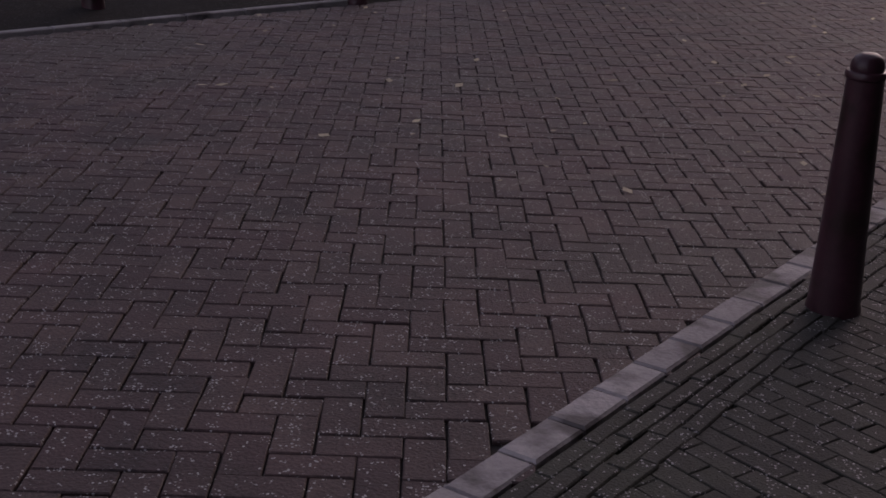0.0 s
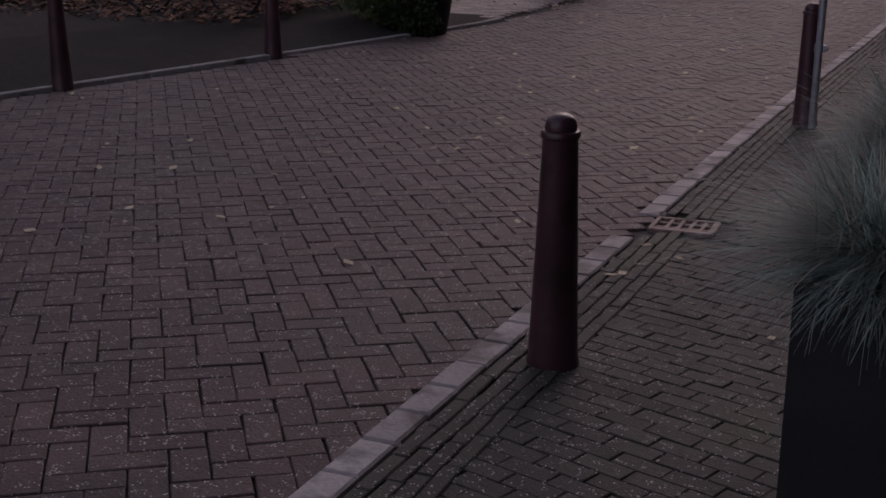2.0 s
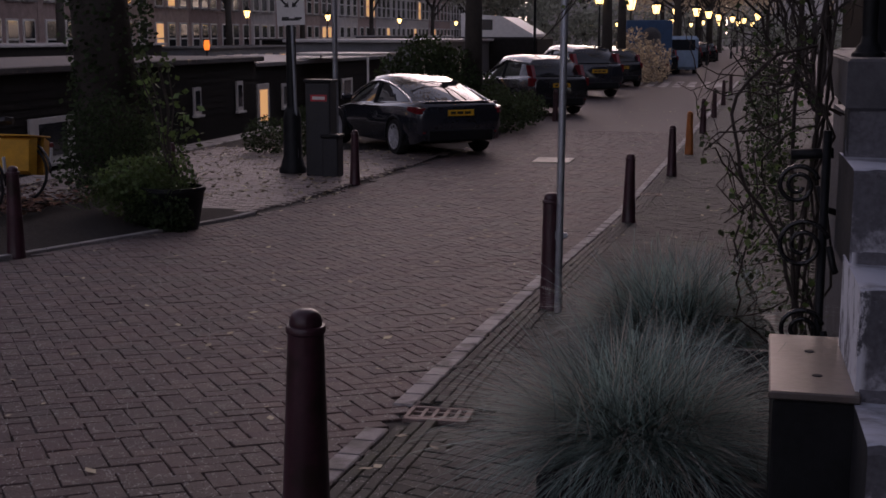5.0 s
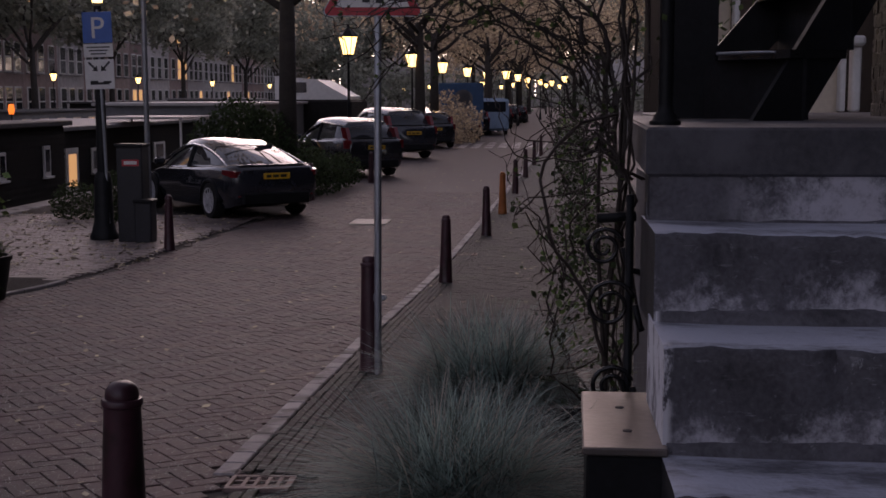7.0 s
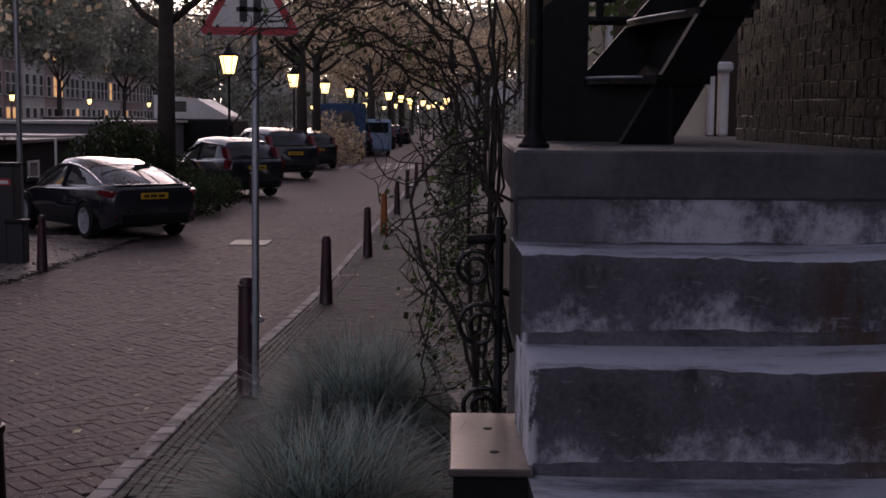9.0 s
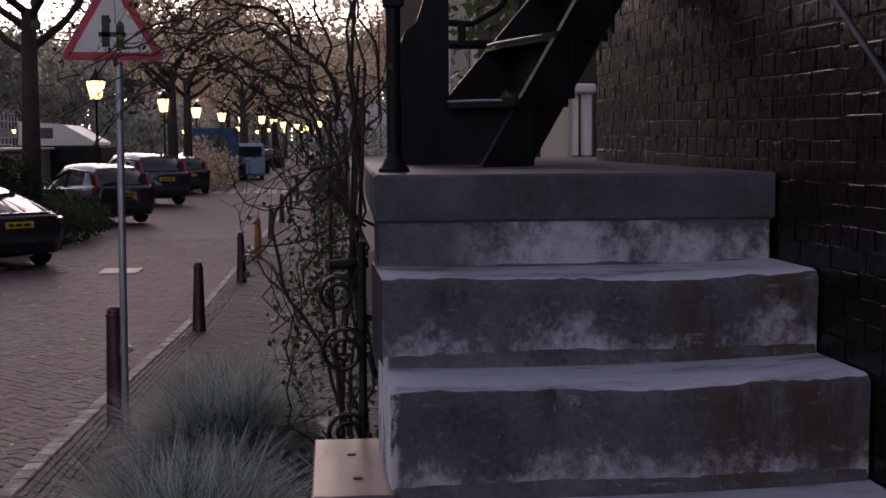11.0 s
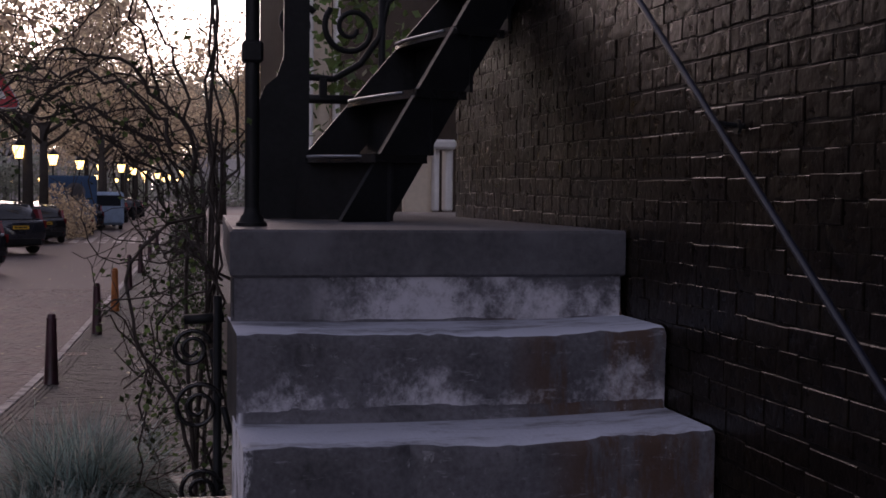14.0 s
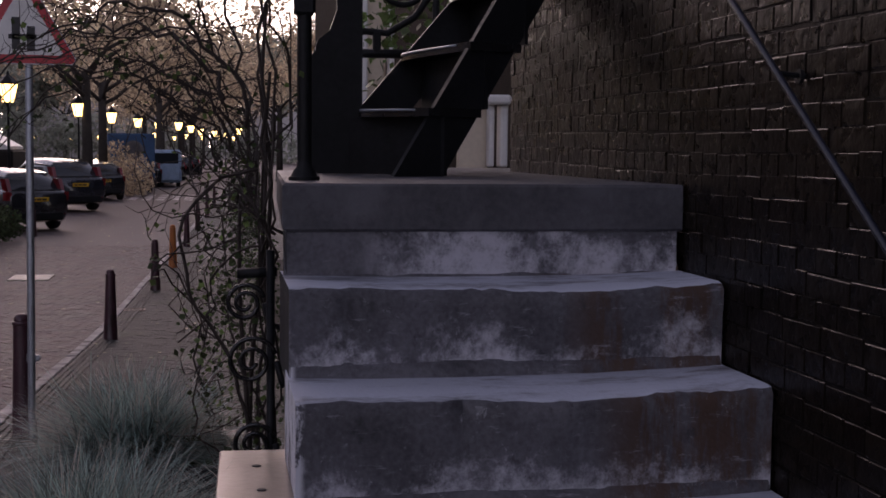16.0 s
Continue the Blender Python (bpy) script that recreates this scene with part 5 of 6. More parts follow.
# ---------------------------------------------------------------- cars
def car(m, paint, label, suv=False, roof=None):
    t = thing("car", m, label, "car", "parked cars")
    L, Wd, H = (4.55, 1.88, 1.62) if suv else (4.69, 1.85, 1.43)
    hw_ = Wd / 2

    def ring(x, zs, ws):
        half = list(zip(ws, zs))
        return [(x, -w_, z) for w_, z in half] + [(x, w_, z) for w_, z in reversed(half)]

    bl = 1.02 if suv else 0.92
    secs = [(0.0, 0.42, 0.62, bl - 0.10, bl - 0.02, 0.80), (0.06, 0.30, 0.55, bl - 0.06, bl + 0.04, 0.9), (0.35, 0.22, 0.5, bl - 0.04, bl + 0.08, 0.98), (1.0, 0.20, 0.5, bl - 0.04, bl + 0.05, 1.0),
            (2.3, 0.20, 0.5, bl - 0.06, bl, 1.0), (3.3, 0.20, 0.5, bl - 0.10, bl - 0.04, 0.99), (4.0, 0.22, 0.5, bl - 0.22, bl - 0.15, 0.95), (L - 0.12, 0.28, 0.5, bl - 0.35, bl - 0.28, 0.82), (L, 0.38, 0.5, bl - 0.42, bl - 0.38, 0.66)]
    rings = [ring(x, (a, b, c, d), (hw_ * k * 0.88, hw_ * k, hw_ * k * 0.985, hw_ * k * 0.86)) for x, a, b, c, d, k in secs]
    part("body", Shape().loft(rings), paint, t, smooth=48)
    cab = [(0.28 if suv else 0.42, 0.02, 0.78), (0.62 if suv else 1.15, H - bl - 0.10, 0.69), (1.15 if suv else 1.75, H - bl - 0.02, 0.66), (2.1, H - bl, 0.66), (2.6, H - bl - 0.06, 0.67), (3.3 if suv else 3.35, 0.16, 0.74), (3.55, 0.0, 0.76)]
    r0, r1 = 1, 5
    if not suv:
        cab = [(0.30, 0.02, 0.80), (0.62, 0.15, 0.775), (0.95, 0.27, 0.74), (1.3, 0.375, 0.70), (1.75, 0.465, 0.67), (2.2, 0.50, 0.66), (2.65, 0.45, 0.665), (3.05, 0.29, 0.70), (3.35, 0.13, 0.74), (3.55, 0.0, 0.76)]
        r0, r1 = 3, 7
    rg = []
    for x, h_, k in cab:
        w0 = hw_ * (0.86 if h_ < 0.05 else 0.87)
        w1 = hw_ * k
        z0 = bl - 0.03
        rg.append([(x, -w0, z0), (x, -w1 - 0.03, z0 + h_ * 0.78), (x, -w1 + 0.08, z0 + h_ + 0.03), (x, 0, z0 + h_ + 0.05), (x, w1 - 0.08, z0 + h_ + 0.03), (x, w1 + 0.03, z0 + h_ * 0.78), (x, w0, z0)])
    part("greenhouse", Shape().loft(rg), CARGLASS, t, "dark car glass", smooth=55)
    rf = []
    for x, h_, k in cab[r0:r1]:
        w1, z0 = hw_ * k, bl - 0.03
        rf.append([(x, -w1 - 0.036, z0 + h_ * 0.80), (x, -w1 + 0.08, z0 + h_ + 0.037), (x, 0, z0 + h_ + 0.058), (x, w1 - 0.08, z0 + h_ + 0.037), (x, w1 + 0.036, z0 + h_ * 0.80), (x, w1 - 0.05, z0 + h_ * 0.78), (x, -w1 + 0.05, z0 + h_ * 0.78)])
    part("roof", Shape().loft(rf), roof or paint, t, smooth=55)
    for s_ in (-1, 1):
        pil = [(x, s_ * (hw_ * k + 0.035 if h_ > 0.1 else hw_ * 0.865), bl + h_ * 0.8) for x, h_, k in cab] if not suv else [(cab[0][0] + 0.02, s_ * hw_ * 0.865, bl), (cab[1][0], s_ * (hw_ * cab[1][2] + 0.035), bl + cab[1][1] * 0.8), (cab[3][0], s_ * (hw_ * 0.66 + 0.04), bl + cab[3][1] * 0.8), (cab[5][0], s_ * hw_ * 0.82, bl + 0.1)]
        part("window_trim", Shape().tube(pil, 0.022, 6), CHROME if not suv else paint, t, smooth=1)
        part("pillar", Shape().tube([(2.15, s_ * (hw_ * 0.66 + 0.035), bl + (H - bl) * 0.75), (2.12, s_ * hw_ * 0.87, bl - 0.02)], 0.035, 6), BLACK, t)
        part("mirror", Shape().box((3.05, s_ * (hw_ + 0.09), bl + 0.06), (0.12, 0.20, 0.13), bevel=0.03), paint, t)
        part("tail_lamp", Shape().loft([[(x, s_ * a * hw_, z - b), (x, s_ * (a - 0.20 * (x < 0.1)) * hw_, z - b), (x, s_ * (a - 0.20 * (x < 0.1)) * hw_, z + b), (x, s_ * a * hw_, z + b)] for x, a, z, b in ((0.015, 0.86, bl - 0.08, 0.05), (0.08, 0.93, bl - 0.07, 0.06), (0.34, 0.99, bl - 0.04, 0.035))]) if not suv else
             Shape().loft([[(0.02, s_ * 0.80 * hw_, z), (0.05, s_ * 0.92 * hw_, z), (0.2, s_ * 0.97 * hw_, z), (0.2, s_ * 0.8 * hw_, z)] for z in (bl - 0.2, bl + 0.02)]).loft([[(0.12 + 0.5 * (z - bl), s_ * 0.74 * hw_, z), (0.12 + 0.5 * (z - bl), s_ * 0.85 * hw_, z), (0.4 + 0.5 * (z - bl), s_ * 0.86 * hw_, z), (0.4 + 0.5 * (z - bl), s_ * 0.72 * hw_, z)] for z in (bl, bl + 0.36)]), TAIL, t, "red tail lamp", smooth=30)
        part("reflector", Shape().box((0.03, s_ * hw_ * 0.72, 0.45), (0.03, 0.16, 0.03), bevel=0.006), TAIL, t)
        for x in (0.92, 3.78):
            m_ = Matrix.Translation((x, s_ * (hw_ - 0.10), 0.335)) @ Matrix.Rotation(radians(-90 * s_), 4, "X")
            wh = part("wheel", Shape().lathe([(0.2, -0.1), (0.31, -0.1), (0.335, -0.07), (0.335, 0.07), (0.315, 0.105), (0.235, 0.108), (0.225, 0.06)], 28, m=m_), RUBBER, t, smooth=40)
            rm = Shape().lathe([(0.20, 0.055), (0.232, 0.10), (0.236, 0.112), (0.225, 0.112), (0.212, 0.085)], 28, m=m_).lathe([(0.05, 0.06), (0.05, 0.11), (0.03, 0.115)], 12, m=m_)
            for k in range(10):
                rm.box((0.13, 0, 0.098), (0.19, 0.026, 0.016), bevel=0.004, m=m_ @ Matrix.Rotation(2 * math.pi * k / 10, 4, "Z"))
            part("rim", rm, RIM, wh, "pale alloy rim")
            part("arch", Shape().tube([(x + 0.375 * math.cos(a), s_ * (hw_ - 0.005), 0.335 + 0.375 * math.sin(a)) for a in [radians(12 * k - 6) for k in range(17)]], 0.028, 6), BLACK, t, smooth=1)
    pz = 0.80 if not suv else 0.84
    part("number_plate", Shape().box((-0.012, 0, pz), (0.02, 0.52, 0.11), bevel=0.004), PLATE, t, "yellow number plate")
    for y_, w_ in ((-0.13, 0.12), (0.02, 0.12), (0.16, 0.1)):
        part("plate_bar", Shape().box((-0.024, y_, pz), (0.004, w_, 0.05)), DARKBAR, t)
    part("bumper", Shape().box((0.03, 0, 0.40), (0.12, Wd * 0.72, 0.22), bevel=0.03), BLACK, t)
    part("boot_lip", Shape().box((0.16, 0, bl + 0.075), (0.16, Wd * 0.74, 0.02), bevel=0.008), paint, t)
    return t


sedan = car(pose(-4.72, 22.87, 0.0, 0, 0, 128), CARB, "dark glossy electric fastback saloon parked at an angle", roof=ROOFGLASS)
suvc = car(pose(-4.44, 35.1, 0.0, 0, 0, 124), CARG, "dark grey hatchback with a pale reflecting roof", True)
car(pose(-4.42, 45.6, 0.0, 0, 0, 122) @ Matrix.Diagonal((1.12, 1.12, 1.12, 1)), CARB, "black sport utility car with tall red tail lamps", True)
for x, y, rz in ((-4.4, 55.5, 108), (-3.6, 74, 105), (-3.1, 82, 105), (-2.6, 91, 104), (-2.2, 100, 104), (-1.8, 110, 104)):
    copy_thing(suvc if y != 82 else sedan, pose(x, y, 0, 0, 0, rz))["label"] = "dark parked car further down the street"
tk = thing("truck", pose(-4.3, 68.5, 0, 0, 0, 8), "blue box truck parked along the canal", "truck")
part("box", Shape().box((0, 0, 1.75), (2.3, 5.0, 2.4), bevel=0.05), TRUCK, tk)
part("chassis", Shape().box((0, 0, 0.45), (2.0, 5.2, 0.25), bevel=0.03), BLACK, tk)
part("emblem", Shape().lathe([(0.5, 0), (0.5, 0.01), (0.38, 0.01), (0.38, 0)], 24, m=Matrix.Translation((0.1, -2.51, 2.1)) @ Matrix.Rotation(radians(90), 4, "X")), BOATG, tk)
for x in (-0.95, 0.95):
    part("wheel", Shape().lathe([(0.3, -0.12), (0.42, -0.1), (0.42, 0.1), (0.3, 0.12)], 18, m=Matrix.Translation((x, -1.6, 0.42)) @ Matrix.Rotation(radians(90), 4, "Y")), RUBBER, tk)
    part("tail_lamp", Shape().box((x, -2.56, 0.75), (0.2, 0.03, 0.2), bevel=0.01), TAIL, tk)
vn = thing("van", pose(-2.9, 78.0, 0, 0, 0, 6), "pale blue delivery van down the street", "van")
part("body", Shape().box((0, 0, 1.2), (1.9, 4.6, 1.9), bevel=0.15), mat("van_paint", (0.3, 0.42, 0.55), 0.4, 3.0, 0.2, 20, 0.0), vn)
part("window", Shape().box((0, -2.31, 1.65), (1.5, 0.03, 0.6), bevel=0.01), CARGLASS, vn)
for x in (-0.8, 0.8):
    part("wheel", Shape().lathe([(0.22, -0.1), (0.33, -0.1), (0.33, 0.1), (0.22, 0.1)], 18, m=Matrix.Translation((x, -1.4, 0.33)) @ Matrix.Rotation(radians(90), 4, "Y")), RUBBER, vn)


# ---------------------------------------------------------------- houseboats
def houseboat(m, length, wdt, zf, zr, wall, roof, label, windows, boards=True, lit=()):
    t = thing("houseboat", m, label, "houseboat", "moored houseboats")
    part("hull", Shape().loft([[(x, y0, -1.3), (x, y1, -1.3), (x, y1 + 0.1, zf - 0.9), (x, y0 - 0.1, zf - 0.9)] for x, y0, y1 in ((0, 0.3, length - 0.3), (wdt, 0.3, length - 0.3))]), BOATW, t)
    if boards:
        nb = max(4, int((zr - zf + 0.9) / 0.14))
        for k in range(nb):
            z = zf - 0.9 + 0.14 * k
            part("board", Shape().prism([(wdt - 0.03, z), (wdt + 0.035, z), (wdt + 0.01, z + 0.15), (wdt - 0.03, z + 0.15)], length - 0.6, Matrix.Translation((0, length / 2, 0))), wall, t)
    part("cabin", Shape().box((wdt / 2, length / 2, (zf - 0.9 + zr) / 2), (wdt - 0.02, length - 0.62, zr - zf + 0.9)), wall, t)
    part("roof", Shape().box((wdt / 2, length / 2, zr + 0.06), (wdt + 0.35, length - 0.2, 0.12), bevel=0.02), roof, t)
    for k, (y, z, ww, hh) in enumerate(windows):
        wn_ = part("window", Shape().box((wdt + 0.05, y, z), (0.05, ww, hh), bevel=0.006), WHITE if wall is BOATW else CREAM, t, "white window frame")
        part("pane", Shape().box((wdt + 0.078, y, z + 0.02), (0.012, ww * 0.62, hh * 0.70)), WINGLOW if k in lit else PANE, wn_)
        part("sill", Shape().box((wdt + 0.085, y, z - hh / 2), (0.10, ww + 0.1, 0.05), bevel=0.006), WHITE if wall is BOATW else CREAM, wn_)
    return t


houseboat(pose(-15.9, 13.0, 0), 17.2, 4.6, 0.2, 1.55, BOATW, BOATR, "black-boarded houseboat with white windows and a leaf-strewn roof",
          [(3.0, 0.35, 1.3, 0.75), (4.6, 0.35, 0.9, 0.75), (7.0, 0.4, 1.5, 0.8), (13.2, 0.75, 0.38, 0.62), (15.7, 0.75, 0.38, 0.72)])
houseboat(pose(-17.0, 31.5, 0), 14.0, 4.8, 0.1, 1.35, BOATW, BOATG, "dark houseboat with a pale canopy and lit door",
          [(1.2, 0.3, 0.9, 1.2), (3.0, 0.5, 0.6, 0.7), (6.0, 0.5, 1.2, 0.6), (9.0, 0.5, 1.2, 0.6)], lit=(0,))
houseboat(pose(-16.5, 47.0, 0), 16.0, 5.0, 0.1, 1.9, BOATG, PALEROOF, "grey houseboat with a pale flat roof", [(2.0, 0.9, 1.4, 0.7), (5.0, 0.9, 1.4, 0.7), (9.0, 0.9, 1.6, 0.7), (12.5, 0.9, 1.4, 0.7)], False)
cn = thing("canopy", pose(-11.5, 38.0, 0), "pale flat canopy over the boat deck", "canopy")
part("roof", Shape().box((0, 0, 1.62), (2.6, 3.2, 0.07), bevel=0.015), PALEROOF, cn)
for x, y in ((-1.2, -1.5), (1.2, -1.5), (-1.2, 1.5), (1.2, 1.5)):
    part("post", Shape().tube([(x, y, -0.6), (x, y, 1.6)], 0.04, 6), WHITE, cn)
ww_ = thing("wheelhouse", pose(-11.2, 66.0, 0.85), "white sloping boat wheelhouse with dark windows", "boat")
part("cabin", Shape().prism([(-1.9, 1.25), (1.7, 1.25), (1.7, 1.4), (0.2, 2.25), (-1.9, 2.42)], 5.0, Matrix.Identity(4)), WHITE, ww_)
part("hull", Shape().box((0, 0, -0.32), (4.0, 6.0, 3.12), bevel=0.1), BOATW, ww_)
part("window", Shape().box((-0.95, -2.52, 1.85), (1.3, 0.04, 0.5), bevel=0.02), PANE, ww_)
for k in range(7):
    houseboat(pose(-33.5 + R.uniform(-0.5, 0.5), 44 + 23 * k, 0), 19.0, 5.0, 0.1, R.uniform(1.3, 2.2), BOATG if k % 2 else BOATW, PALEROOF if k % 3 == 0 else BOATR, "long moored houseboat across the canal",
              [(2.0 + 2.6 * j, 0.7, 1.2, 0.7) for j in range(6)], False, lit=(k % 5, (k + 3) % 6))
ol = thing("orange_lantern", pose(-13.0, 31.0, 0), "glowing orange deck lantern", "lantern")
part("glass", Shape().lathe([(0.06, 1.8), (0.085, 1.92), (0.06, 2.05)], 10), LANTERN_ORANGE, ol)
part("stand", Shape().tube([(0, 0, -0.9), (0, 0, 1.8)], 0.02, 6), BLACK, ol)

# ---------------------------------------------------------------- houses across the canal
win_frame = Shape().box((0, 0, 0), (0.12, 1.35, 2.4), bevel=0.02).mesh("frame", WHITE)
win_pane = Shape().box((0.066, 0.0, 0.57), (0.02, 1.12, 1.02)).box((0.066, 0, -0.57), (0.02, 1.12, 1.02)).mesh("pane", PANE)
win_lit = Shape().box((0.066, 0.0, 0.57), (0.02, 1.12, 1.02)).box((0.066, 0, -0.57), (0.02, 1.12, 1.02)).mesh("pane", WINGLOW)
win_sill = Shape().box((0.1, 0, -1.25), (0.25, 1.55, 0.12)).mesh("sill", KERB)
hr_ = random.Random(5)
# houses below about y = 40 are out of view, added to block low sky
y = -30.0
while y < 250:
    wd = hr_.uniform(5.6, 8.0)
    fl = hr_.choice((3, 4, 4))
    h_ = 3.6 * fl + 1.2
    t = thing("canal_house", pose(-41.0, y + wd / 2, 0.0), "tall narrow canal house with white sash windows", "house", "houses across the canal")
    part("wall", Shape().box((-5, 0, h_ / 2), (10, wd - 0.06, h_)), FACA if hr_.random() < 0.6 else FACB, t)
    part("cornice", Shape().box((0.15, 0, h_ - 0.1), (0.5, wd - 0.1, 0.4), bevel=0.06), WHITE, t)
    part("roof", Shape().prism([(-wd / 2 + 0.05, 0), (wd / 2 - 0.05, 0), (wd / 4, 2.6), (-wd / 4, 2.6)], 9.8, Matrix.Translation((-5, 0, h_)) @ Matrix.Rotation(radians(90), 4, "Z")), ROOFT, t)
    for f in range(fl):
        for k in range(3):
            yy = (k - 1) * wd / 3.2
            door = f == 0 and k == hr_.choice((0, 2))
            wo = part("door" if door else "window", win_frame, None, t)
            wo.location = (0.02, yy, 1.9 + 3.5 * f)
            part("pane", win_lit if hr_.random() < 0.10 else win_pane, None, wo)
            part("sill", win_sill, None, wo)
    y += wd


# ---------------------------------------------------------------- kerbs and paving, piece by piece
def block_mesh(name, lx, ly, h, b, material):
    """A paver with chamfered top edges, its top at z = 0."""
    x, y = lx / 2, ly / 2
    v = [(-x, -y, -h), (x, -y, -h), (x, y, -h), (-x, y, -h), (-x, -y, -b), (x, -y, -b), (x, y, -b), (-x, y, -b), (-x + b, -y + b, 0), (x - b, -y + b, 0), (x - b, y - b, 0), (-x + b, y - b, 0)]
    f = [(k, (k + 1) % 4, (k + 1) % 4 + 4, k + 4) for k in range(4)] + [(k + 4, (k + 1) % 4 + 4, (k + 1) % 4 + 8, k + 8) for k in range(4)] + [(8, 9, 10, 11)]
    return v, f, Shape().add(v, f).mesh(name, material)


def lay(parent, name, spots, size, piece_mat, rest_mat, near, seed, label_rest, h=0.05, b=0.005, lift=0.0):
    """spots: x, y, turn. The nearest become single pieces, the rest one mesh."""
    rr = random.Random(seed)
    v, f, me = block_mesh(name, size[0], size[1], h, b, piece_mat)
    rest, count = Shape(), 0
    for x, y, a in spots:
        z = gz(y) + lift + rr.gauss(0, 0.0012)
        slope = (gz(y + 0.1) - gz(y - 0.1)) / 0.2
        a += rr.gauss(0, 0.017)
        tx_, ty_ = rr.gauss(0, 0.007), rr.gauss(0, 0.007)
        m = Matrix.Translation((x + rr.gauss(0, 0.0016), y + rr.gauss(0, 0.0016), z)) @ Matrix.Rotation(math.atan(slope) + tx_, 4, "X") @ Matrix.Rotation(ty_, 4, "Y") @ Matrix.Rotation(a, 4, "Z")
        if count < 300 and near(x, y):
            count += 1
            ob = part(name, me, None, parent)
            ob.matrix_basis = m
        else:
            k0 = len(rest.v)
            for p in v:
                q_ = m @ Vector(p)
                rest.v.append((q_.x, q_.y, q_.z))
            rest.f += [tuple(i + k0 for i in fc) for fc in f]
    ob = part(name + "_field", rest, rest_mat, parent, label_rest)
    ob["kind"] = "stuff"


# herringbone: pairs of bricks, turned to the street
A0, BL, BW = radians(36), 0.2035, 0.1018
spots = []
ca, sa = math.cos(A0), math.sin(A0)
for i in range(-190, 260):
    for j in range(-190, 260):
        k = (i - j) % 4
        if k == 0:
            cx, cy, a = (i + 1.0) * BW, (j + 0.5) * BW, 0.0
        elif k == 2:
            cx, cy, a = (i + 0.5) * BW, (j + 0.0) * BW, math.pi / 2
        else:
            continue
        x, y = ca * cx - sa * cy - 3.0, sa * cx + ca * cy + 9.0
        if -4.5 < y < 30.0 and (left_x(y) + 0.10 if y < 26 else -4.9) < x < kerb_x(y) + 0.03:
            spots.append((x, y, a + A0))
lay(STREET, "paver", spots, (BL - 0.0045, BW - 0.0045), ROADP, ROAD, lambda x, y: 2.3 < y < 4.1 and -3.4 < x < -1.5, 3, "herringbone brick paving", 0.05, 0.0035)

# pale kerb stones on the right, thin dull ones on the canal side
kerb = thing("kerb_right", pose(0, 0, 0), "pale grey stone kerb strip between street and pavement", "kerb", kind="structure")
spots, y = [], -4.5
while y < 64:
    ln = 0.22
    dx = (kerb_x(y + ln) - kerb_x(y)) / ln
    spots.append((kerb_x(y + ln / 2) + 0.02, y + ln / 2, -math.atan(dx)))
    y += ln
kv, kf, kme = block_mesh("kerbstone", 0.105, 0.212, 0.06, 0.007, KERB)
rr1 = random.Random(2)
for x, y, a in spots:
    if 5.27 < y < 5.68:
        continue
    ob = part("kerbstone", kme, None, kerb)
    ob.matrix_basis = Matrix.Translation((x, y, gz(y) + 0.009 + rr1.gauss(0, 0.0015))) @ Matrix.Rotation(math.atan((gz(y + 0.1) - gz(y - 0.1)) / 0.2), 4, "X") @ Matrix.Rotation(a + rr1.gauss(0, 0.006), 4, "Z")
kl = thing("kerb_left", pose(0, 0, 0), "thin grey kerb strip on the canal side", "kerb", kind="structure")
_, _, klm = block_mesh("kerbstone", 0.07, 0.49, 0.12, 0.008, KERBD)
y = -4.0
while y < 14.4:
    x = left_x(y + 0.25)
    a = math.atan((left_x(y + 0.5) - left_x(y)) / 0.5)
    ob = part("kerbstone", klm, None, kl)
    ob.matrix_basis = Matrix.Translation((x, y + 0.25, gz(y + 0.25) + 0.03)) @ Matrix.Rotation(math.atan((gz(y + 0.1) - gz(y - 0.1)) / 0.2), 4, "X") @ Matrix.Rotation(-a, 4, "Z")
    y += 0.5

# pavement: courses along the kerb, then bricks across
pav = thing("pavement", pose(0, 0, 0), "worn dark brick pavement with moss in the joints", "pavement", kind="structure")
spots, spots2 = [], []
for row in range(4):
    y = -4.4 + 0.07 * row
    while y < 40:
        x = kerb_x(y) + 0.085 + 0.052 * (row + 0.5)
        if not (5.28 < y < 5.66):
            spots.append((x, y, math.pi / 2 - math.atan((kerb_x(y + 0.1) - kerb_x(y)) / 0.1)))
        y += 0.212
lay(pav, "edge_brick", spots, (0.209, 0.0485), PAVEP, PAVE, lambda x, y: 1.8 < y < 9, 4, "brick courses along the kerb", 0.05, 0.004, 0.006)
BA = radians(-18)
cb, sb = math.cos(BA), math.sin(BA)
for i in range(-80, 80):
    for j in range(-420, 420):
        cx, cy = (i + 0.5 * (j % 2) + 0.12 * math.sin(j * 7.3)) * 0.155, j * 0.0745
        x, y = cb * cx - sb * cy, sb * cx + cb * cy + 12.0
        if -4.4 < y < 26 and kerb_x(y) + 0.085 + 0.052 * 4 - 0.07 < x < 0.75 and not (5.25 < y < 5.7 and x < -1.0):
            spots2.append((x, y, BA))
lay(pav, "paving_brick", spots2, (0.1525, 0.0722), PAVEP, PAVE, lambda x, y: 2.0 < y < 4.6 and -1.15 < x < -0.3, 5, "small worn pavement bricks", 0.05, 0.0028)
pv2 = Shape()
ys = [25.8 + 2 * k for k in range(40)]
for y in ys:
    pv2.v += [(kerb_x(y) + 0.08, y, 0.0), (2.4, y, 0.0)]
for i in range(len(ys) - 1):
    pv2.f.append((2 * i, 2 * i + 1, 2 * i + 3, 2 * i + 2))
part("paving_far", pv2, PAVE, pav)
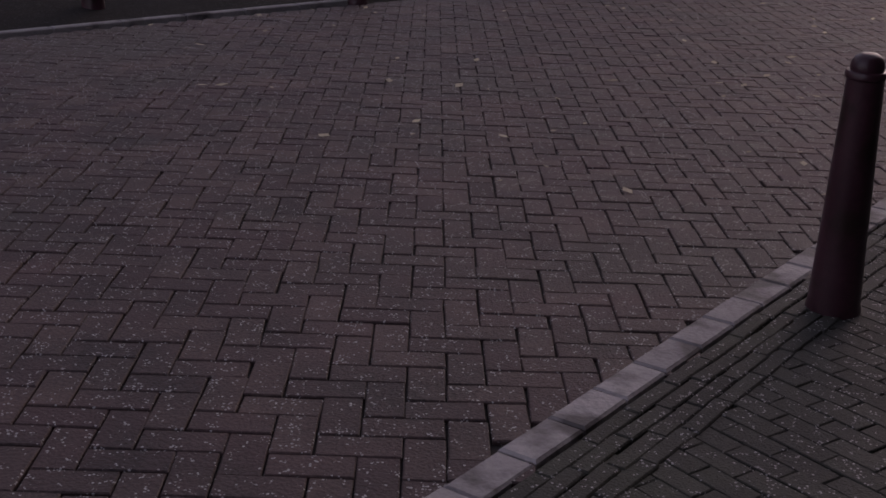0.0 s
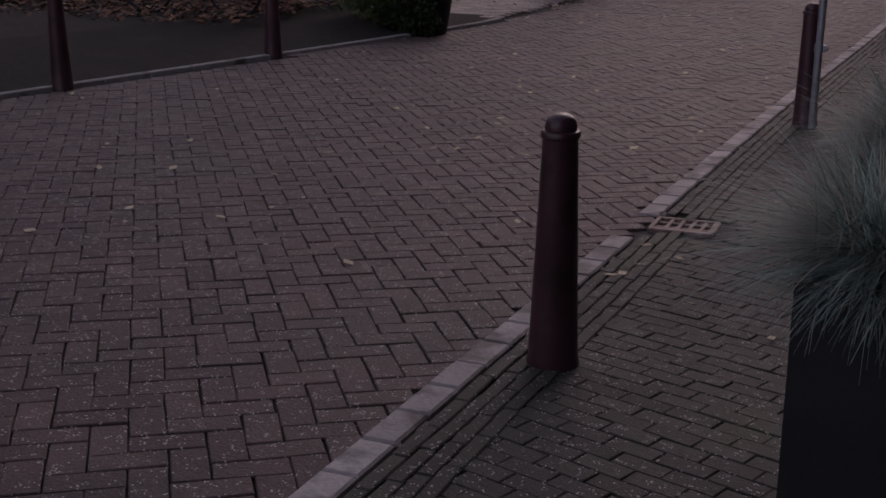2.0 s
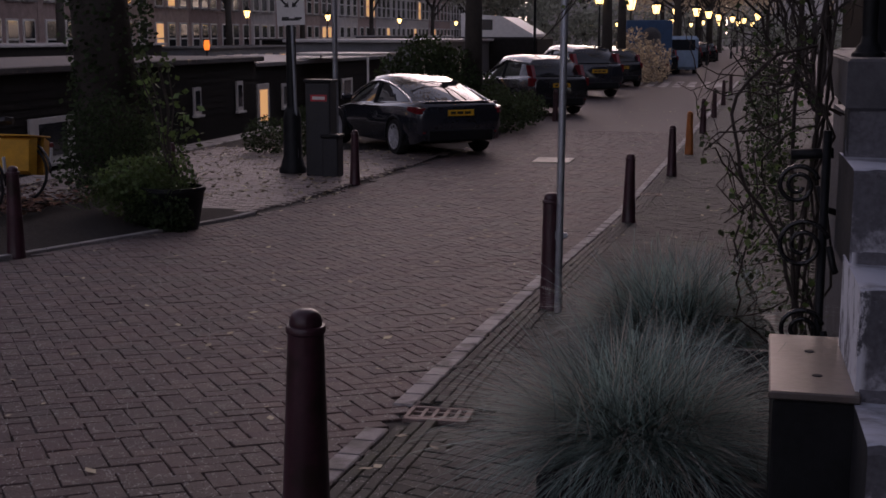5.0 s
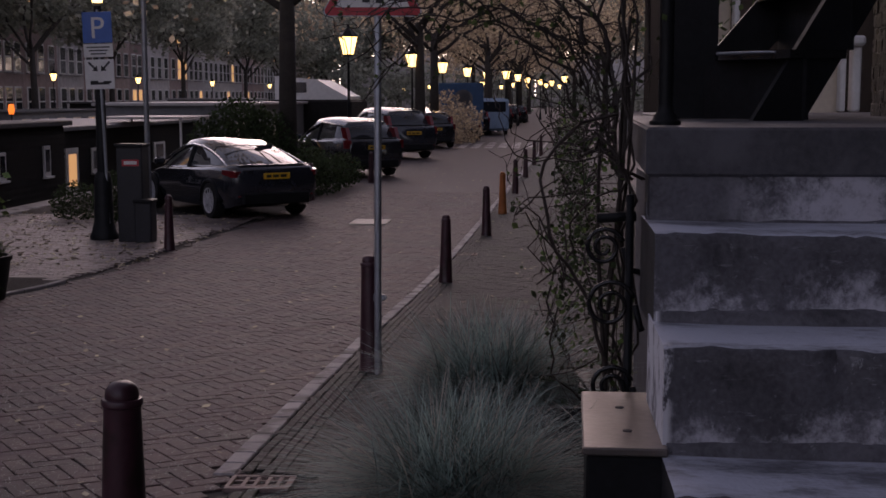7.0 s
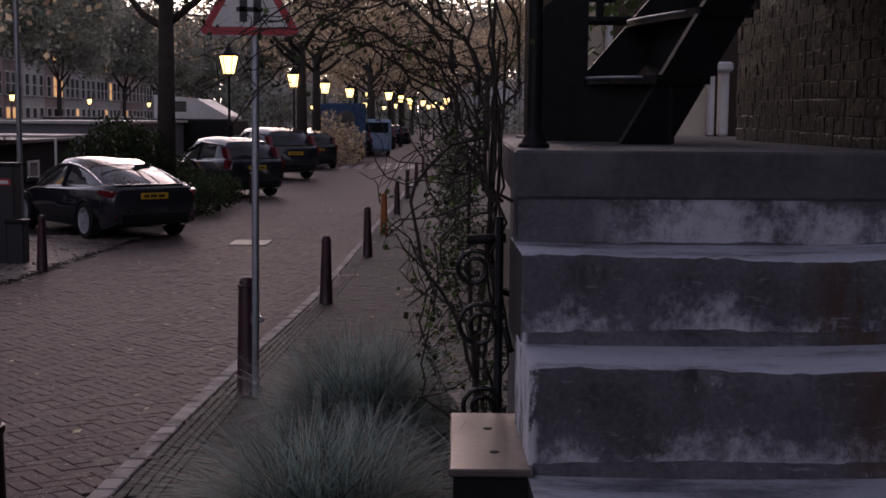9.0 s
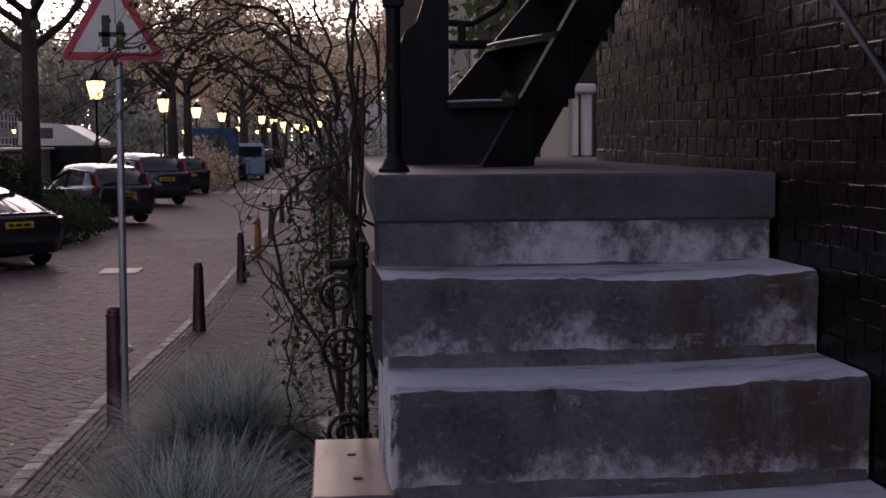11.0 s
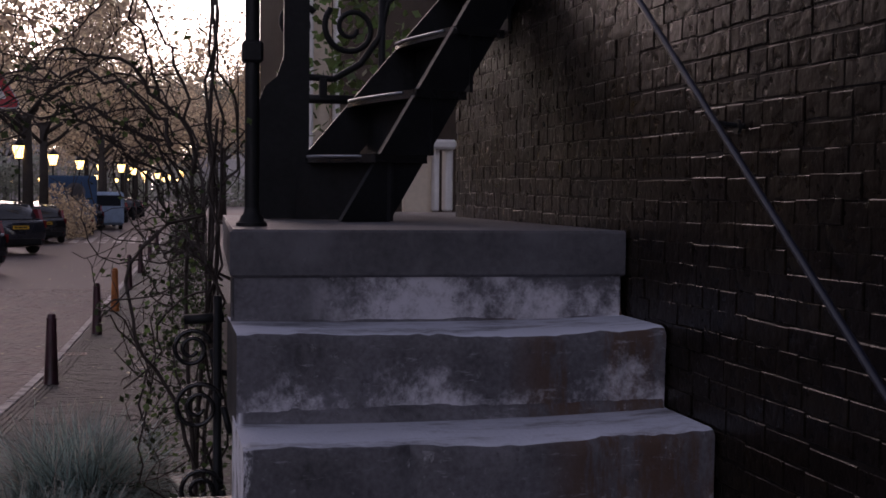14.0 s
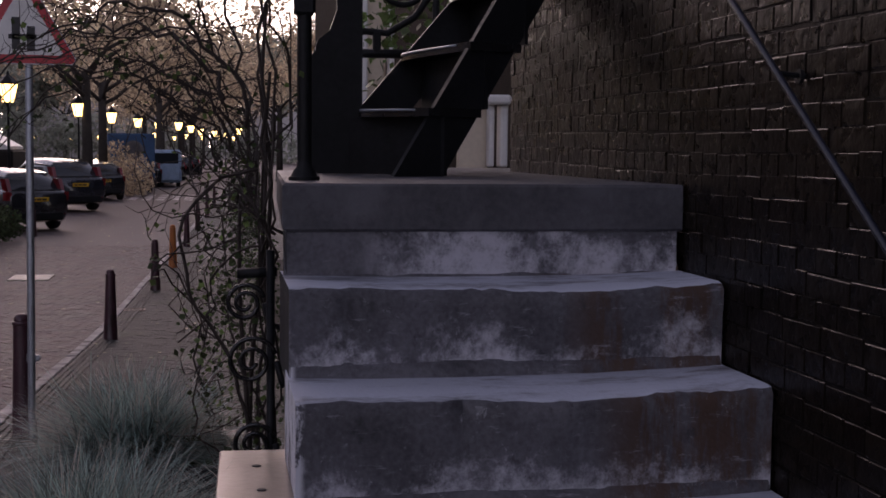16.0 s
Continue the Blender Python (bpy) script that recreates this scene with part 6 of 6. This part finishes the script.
# canal-side pavement and parking bay
cp = Shape()
ys = [-4.5 + 0.5 * k for k in range(70)]
for y in ys:
    up = min(1.0, max(0.0, (14.8 - y) / 1.2))
    cp.v += [(-10.1, y, gz(y) + 0.22 * up - 0.002), (left_x(y) - 1.5, y, gz(y) + 0.21 * up - 0.002), (left_x(y) - 0.04, y, gz(y) + 0.025 * up - 0.002)]
for i in range(len(ys) - 1):
    for k in (0, 1):
        cp.f.append((3 * i + k, 3 * i + k + 1, 3 * i + k + 4, 3 * i + k + 3))
tagged(part("quay_pavement", cp, mat("quay_paving", (0.017, 0.0145, 0.013), 0.9, 3.0, 0.6, 60, 1.0, speck=0.09, spec=0.2, dirt=(0.026, 0.021, 0.018), dirt_scale=2.0)), "dark gravelly pavement at the quay", "pavement", kind="structure")
spots3 = []
for i in range(-40, 60):
    for j in range(-60, 80):
        x, y = -9.9 + (i + 0.5 * (j % 2)) * 0.21, 15.2 + j * 0.106
        if 14.6 < y < 27 and -9.9 < x < left_x(y) - 0.1:
            spots3.append((x, y, 0.0))
bay = thing("parking_bay", pose(0, 0, 0.012), "pale brick parking bay strewn with leaves", "parking bay", kind="structure")
lay(bay, "bay_brick", spots3, (0.203, 0.1), PAVEP, mat("bay_brick", (0.20, 0.158, 0.148), 0.6, 1.2, 0.4, 40, 0.6, island=0.3, dirt=(0.10, 0.075, 0.065), dirt_scale=0.8), lambda x, y: False, 6, "pale bay bricks", 0.05, 0.006)

# house wall bricks
wr = random.Random(14)
rest = Shape()
_, _, bm1 = block_mesh("brick", 0.152, 0.0428, 0.05, 0.0016, WALLP)
_, _, bm2 = block_mesh("brick", 0.072, 0.0428, 0.05, 0.0016, WALLP)
count = 0
for c in range(58):
    z = 0.86 + c * 0.0445
    y = 0.6 + wr.uniform(-0.1, 0)
    k = 0
    while y < 4.44:
        head = (c % 2 == 0)
        ln = (0.072 if head else 0.152) * wr.uniform(0.95, 1.03)
        if y + ln > 4.46:
            ln = 4.46 - y
        if ln > 0.02:
            sag = 0.008 * math.sin(y * 2.1 + c * 0.4)
            m = Matrix.Translation((WX + 0.002 - abs(wr.gauss(0.0005, 0.0012)), y + ln / 2, z + sag + wr.gauss(0, 0.0016))) @ Matrix.Rotation(wr.gauss(0, 0.007), 4, "Z") @ Matrix.Rotation(wr.gauss(0, 0.008), 4, "X") @ Matrix.Rotation(wr.gauss(0, 0.008), 4, "Y") @ Matrix(((0, 0, -1, 0), (1, 0, 0, 0), (0, -1, 0, 0), (0, 0, 0, 1)))
            if count < 300 and 2.12 < z < 2.85 and 2.95 < y < 4.5:
                ob = part("brick", bm2 if head else bm1, None, WALL)
                ob.matrix_basis = m @ Matrix.Diagonal((ln / (0.072 if head else 0.152), wr.uniform(0.92, 1.05), 1, 1))
                count += 1
            else:
                v, f = [(p.co.x * ln / (0.072 if head else 0.152), p.co.y * wr.uniform(0.97, 1.03), p.co.z) for p in (bm2 if head else bm1).vertices], [tuple(p.vertices) for p in bm1.polygons]
                k0 = len(rest.v)
                for p in v:
                    q_ = m @ Vector(p)
                    rest.v.append((q_.x, q_.y, q_.z))
                rest.f += [tuple(i + k0 for i in fc) for fc in f]
        y += ln + 0.004
part("brick_field", rest, WALLB, WALL, "dark glazed bricks")["kind"] = "stuff"
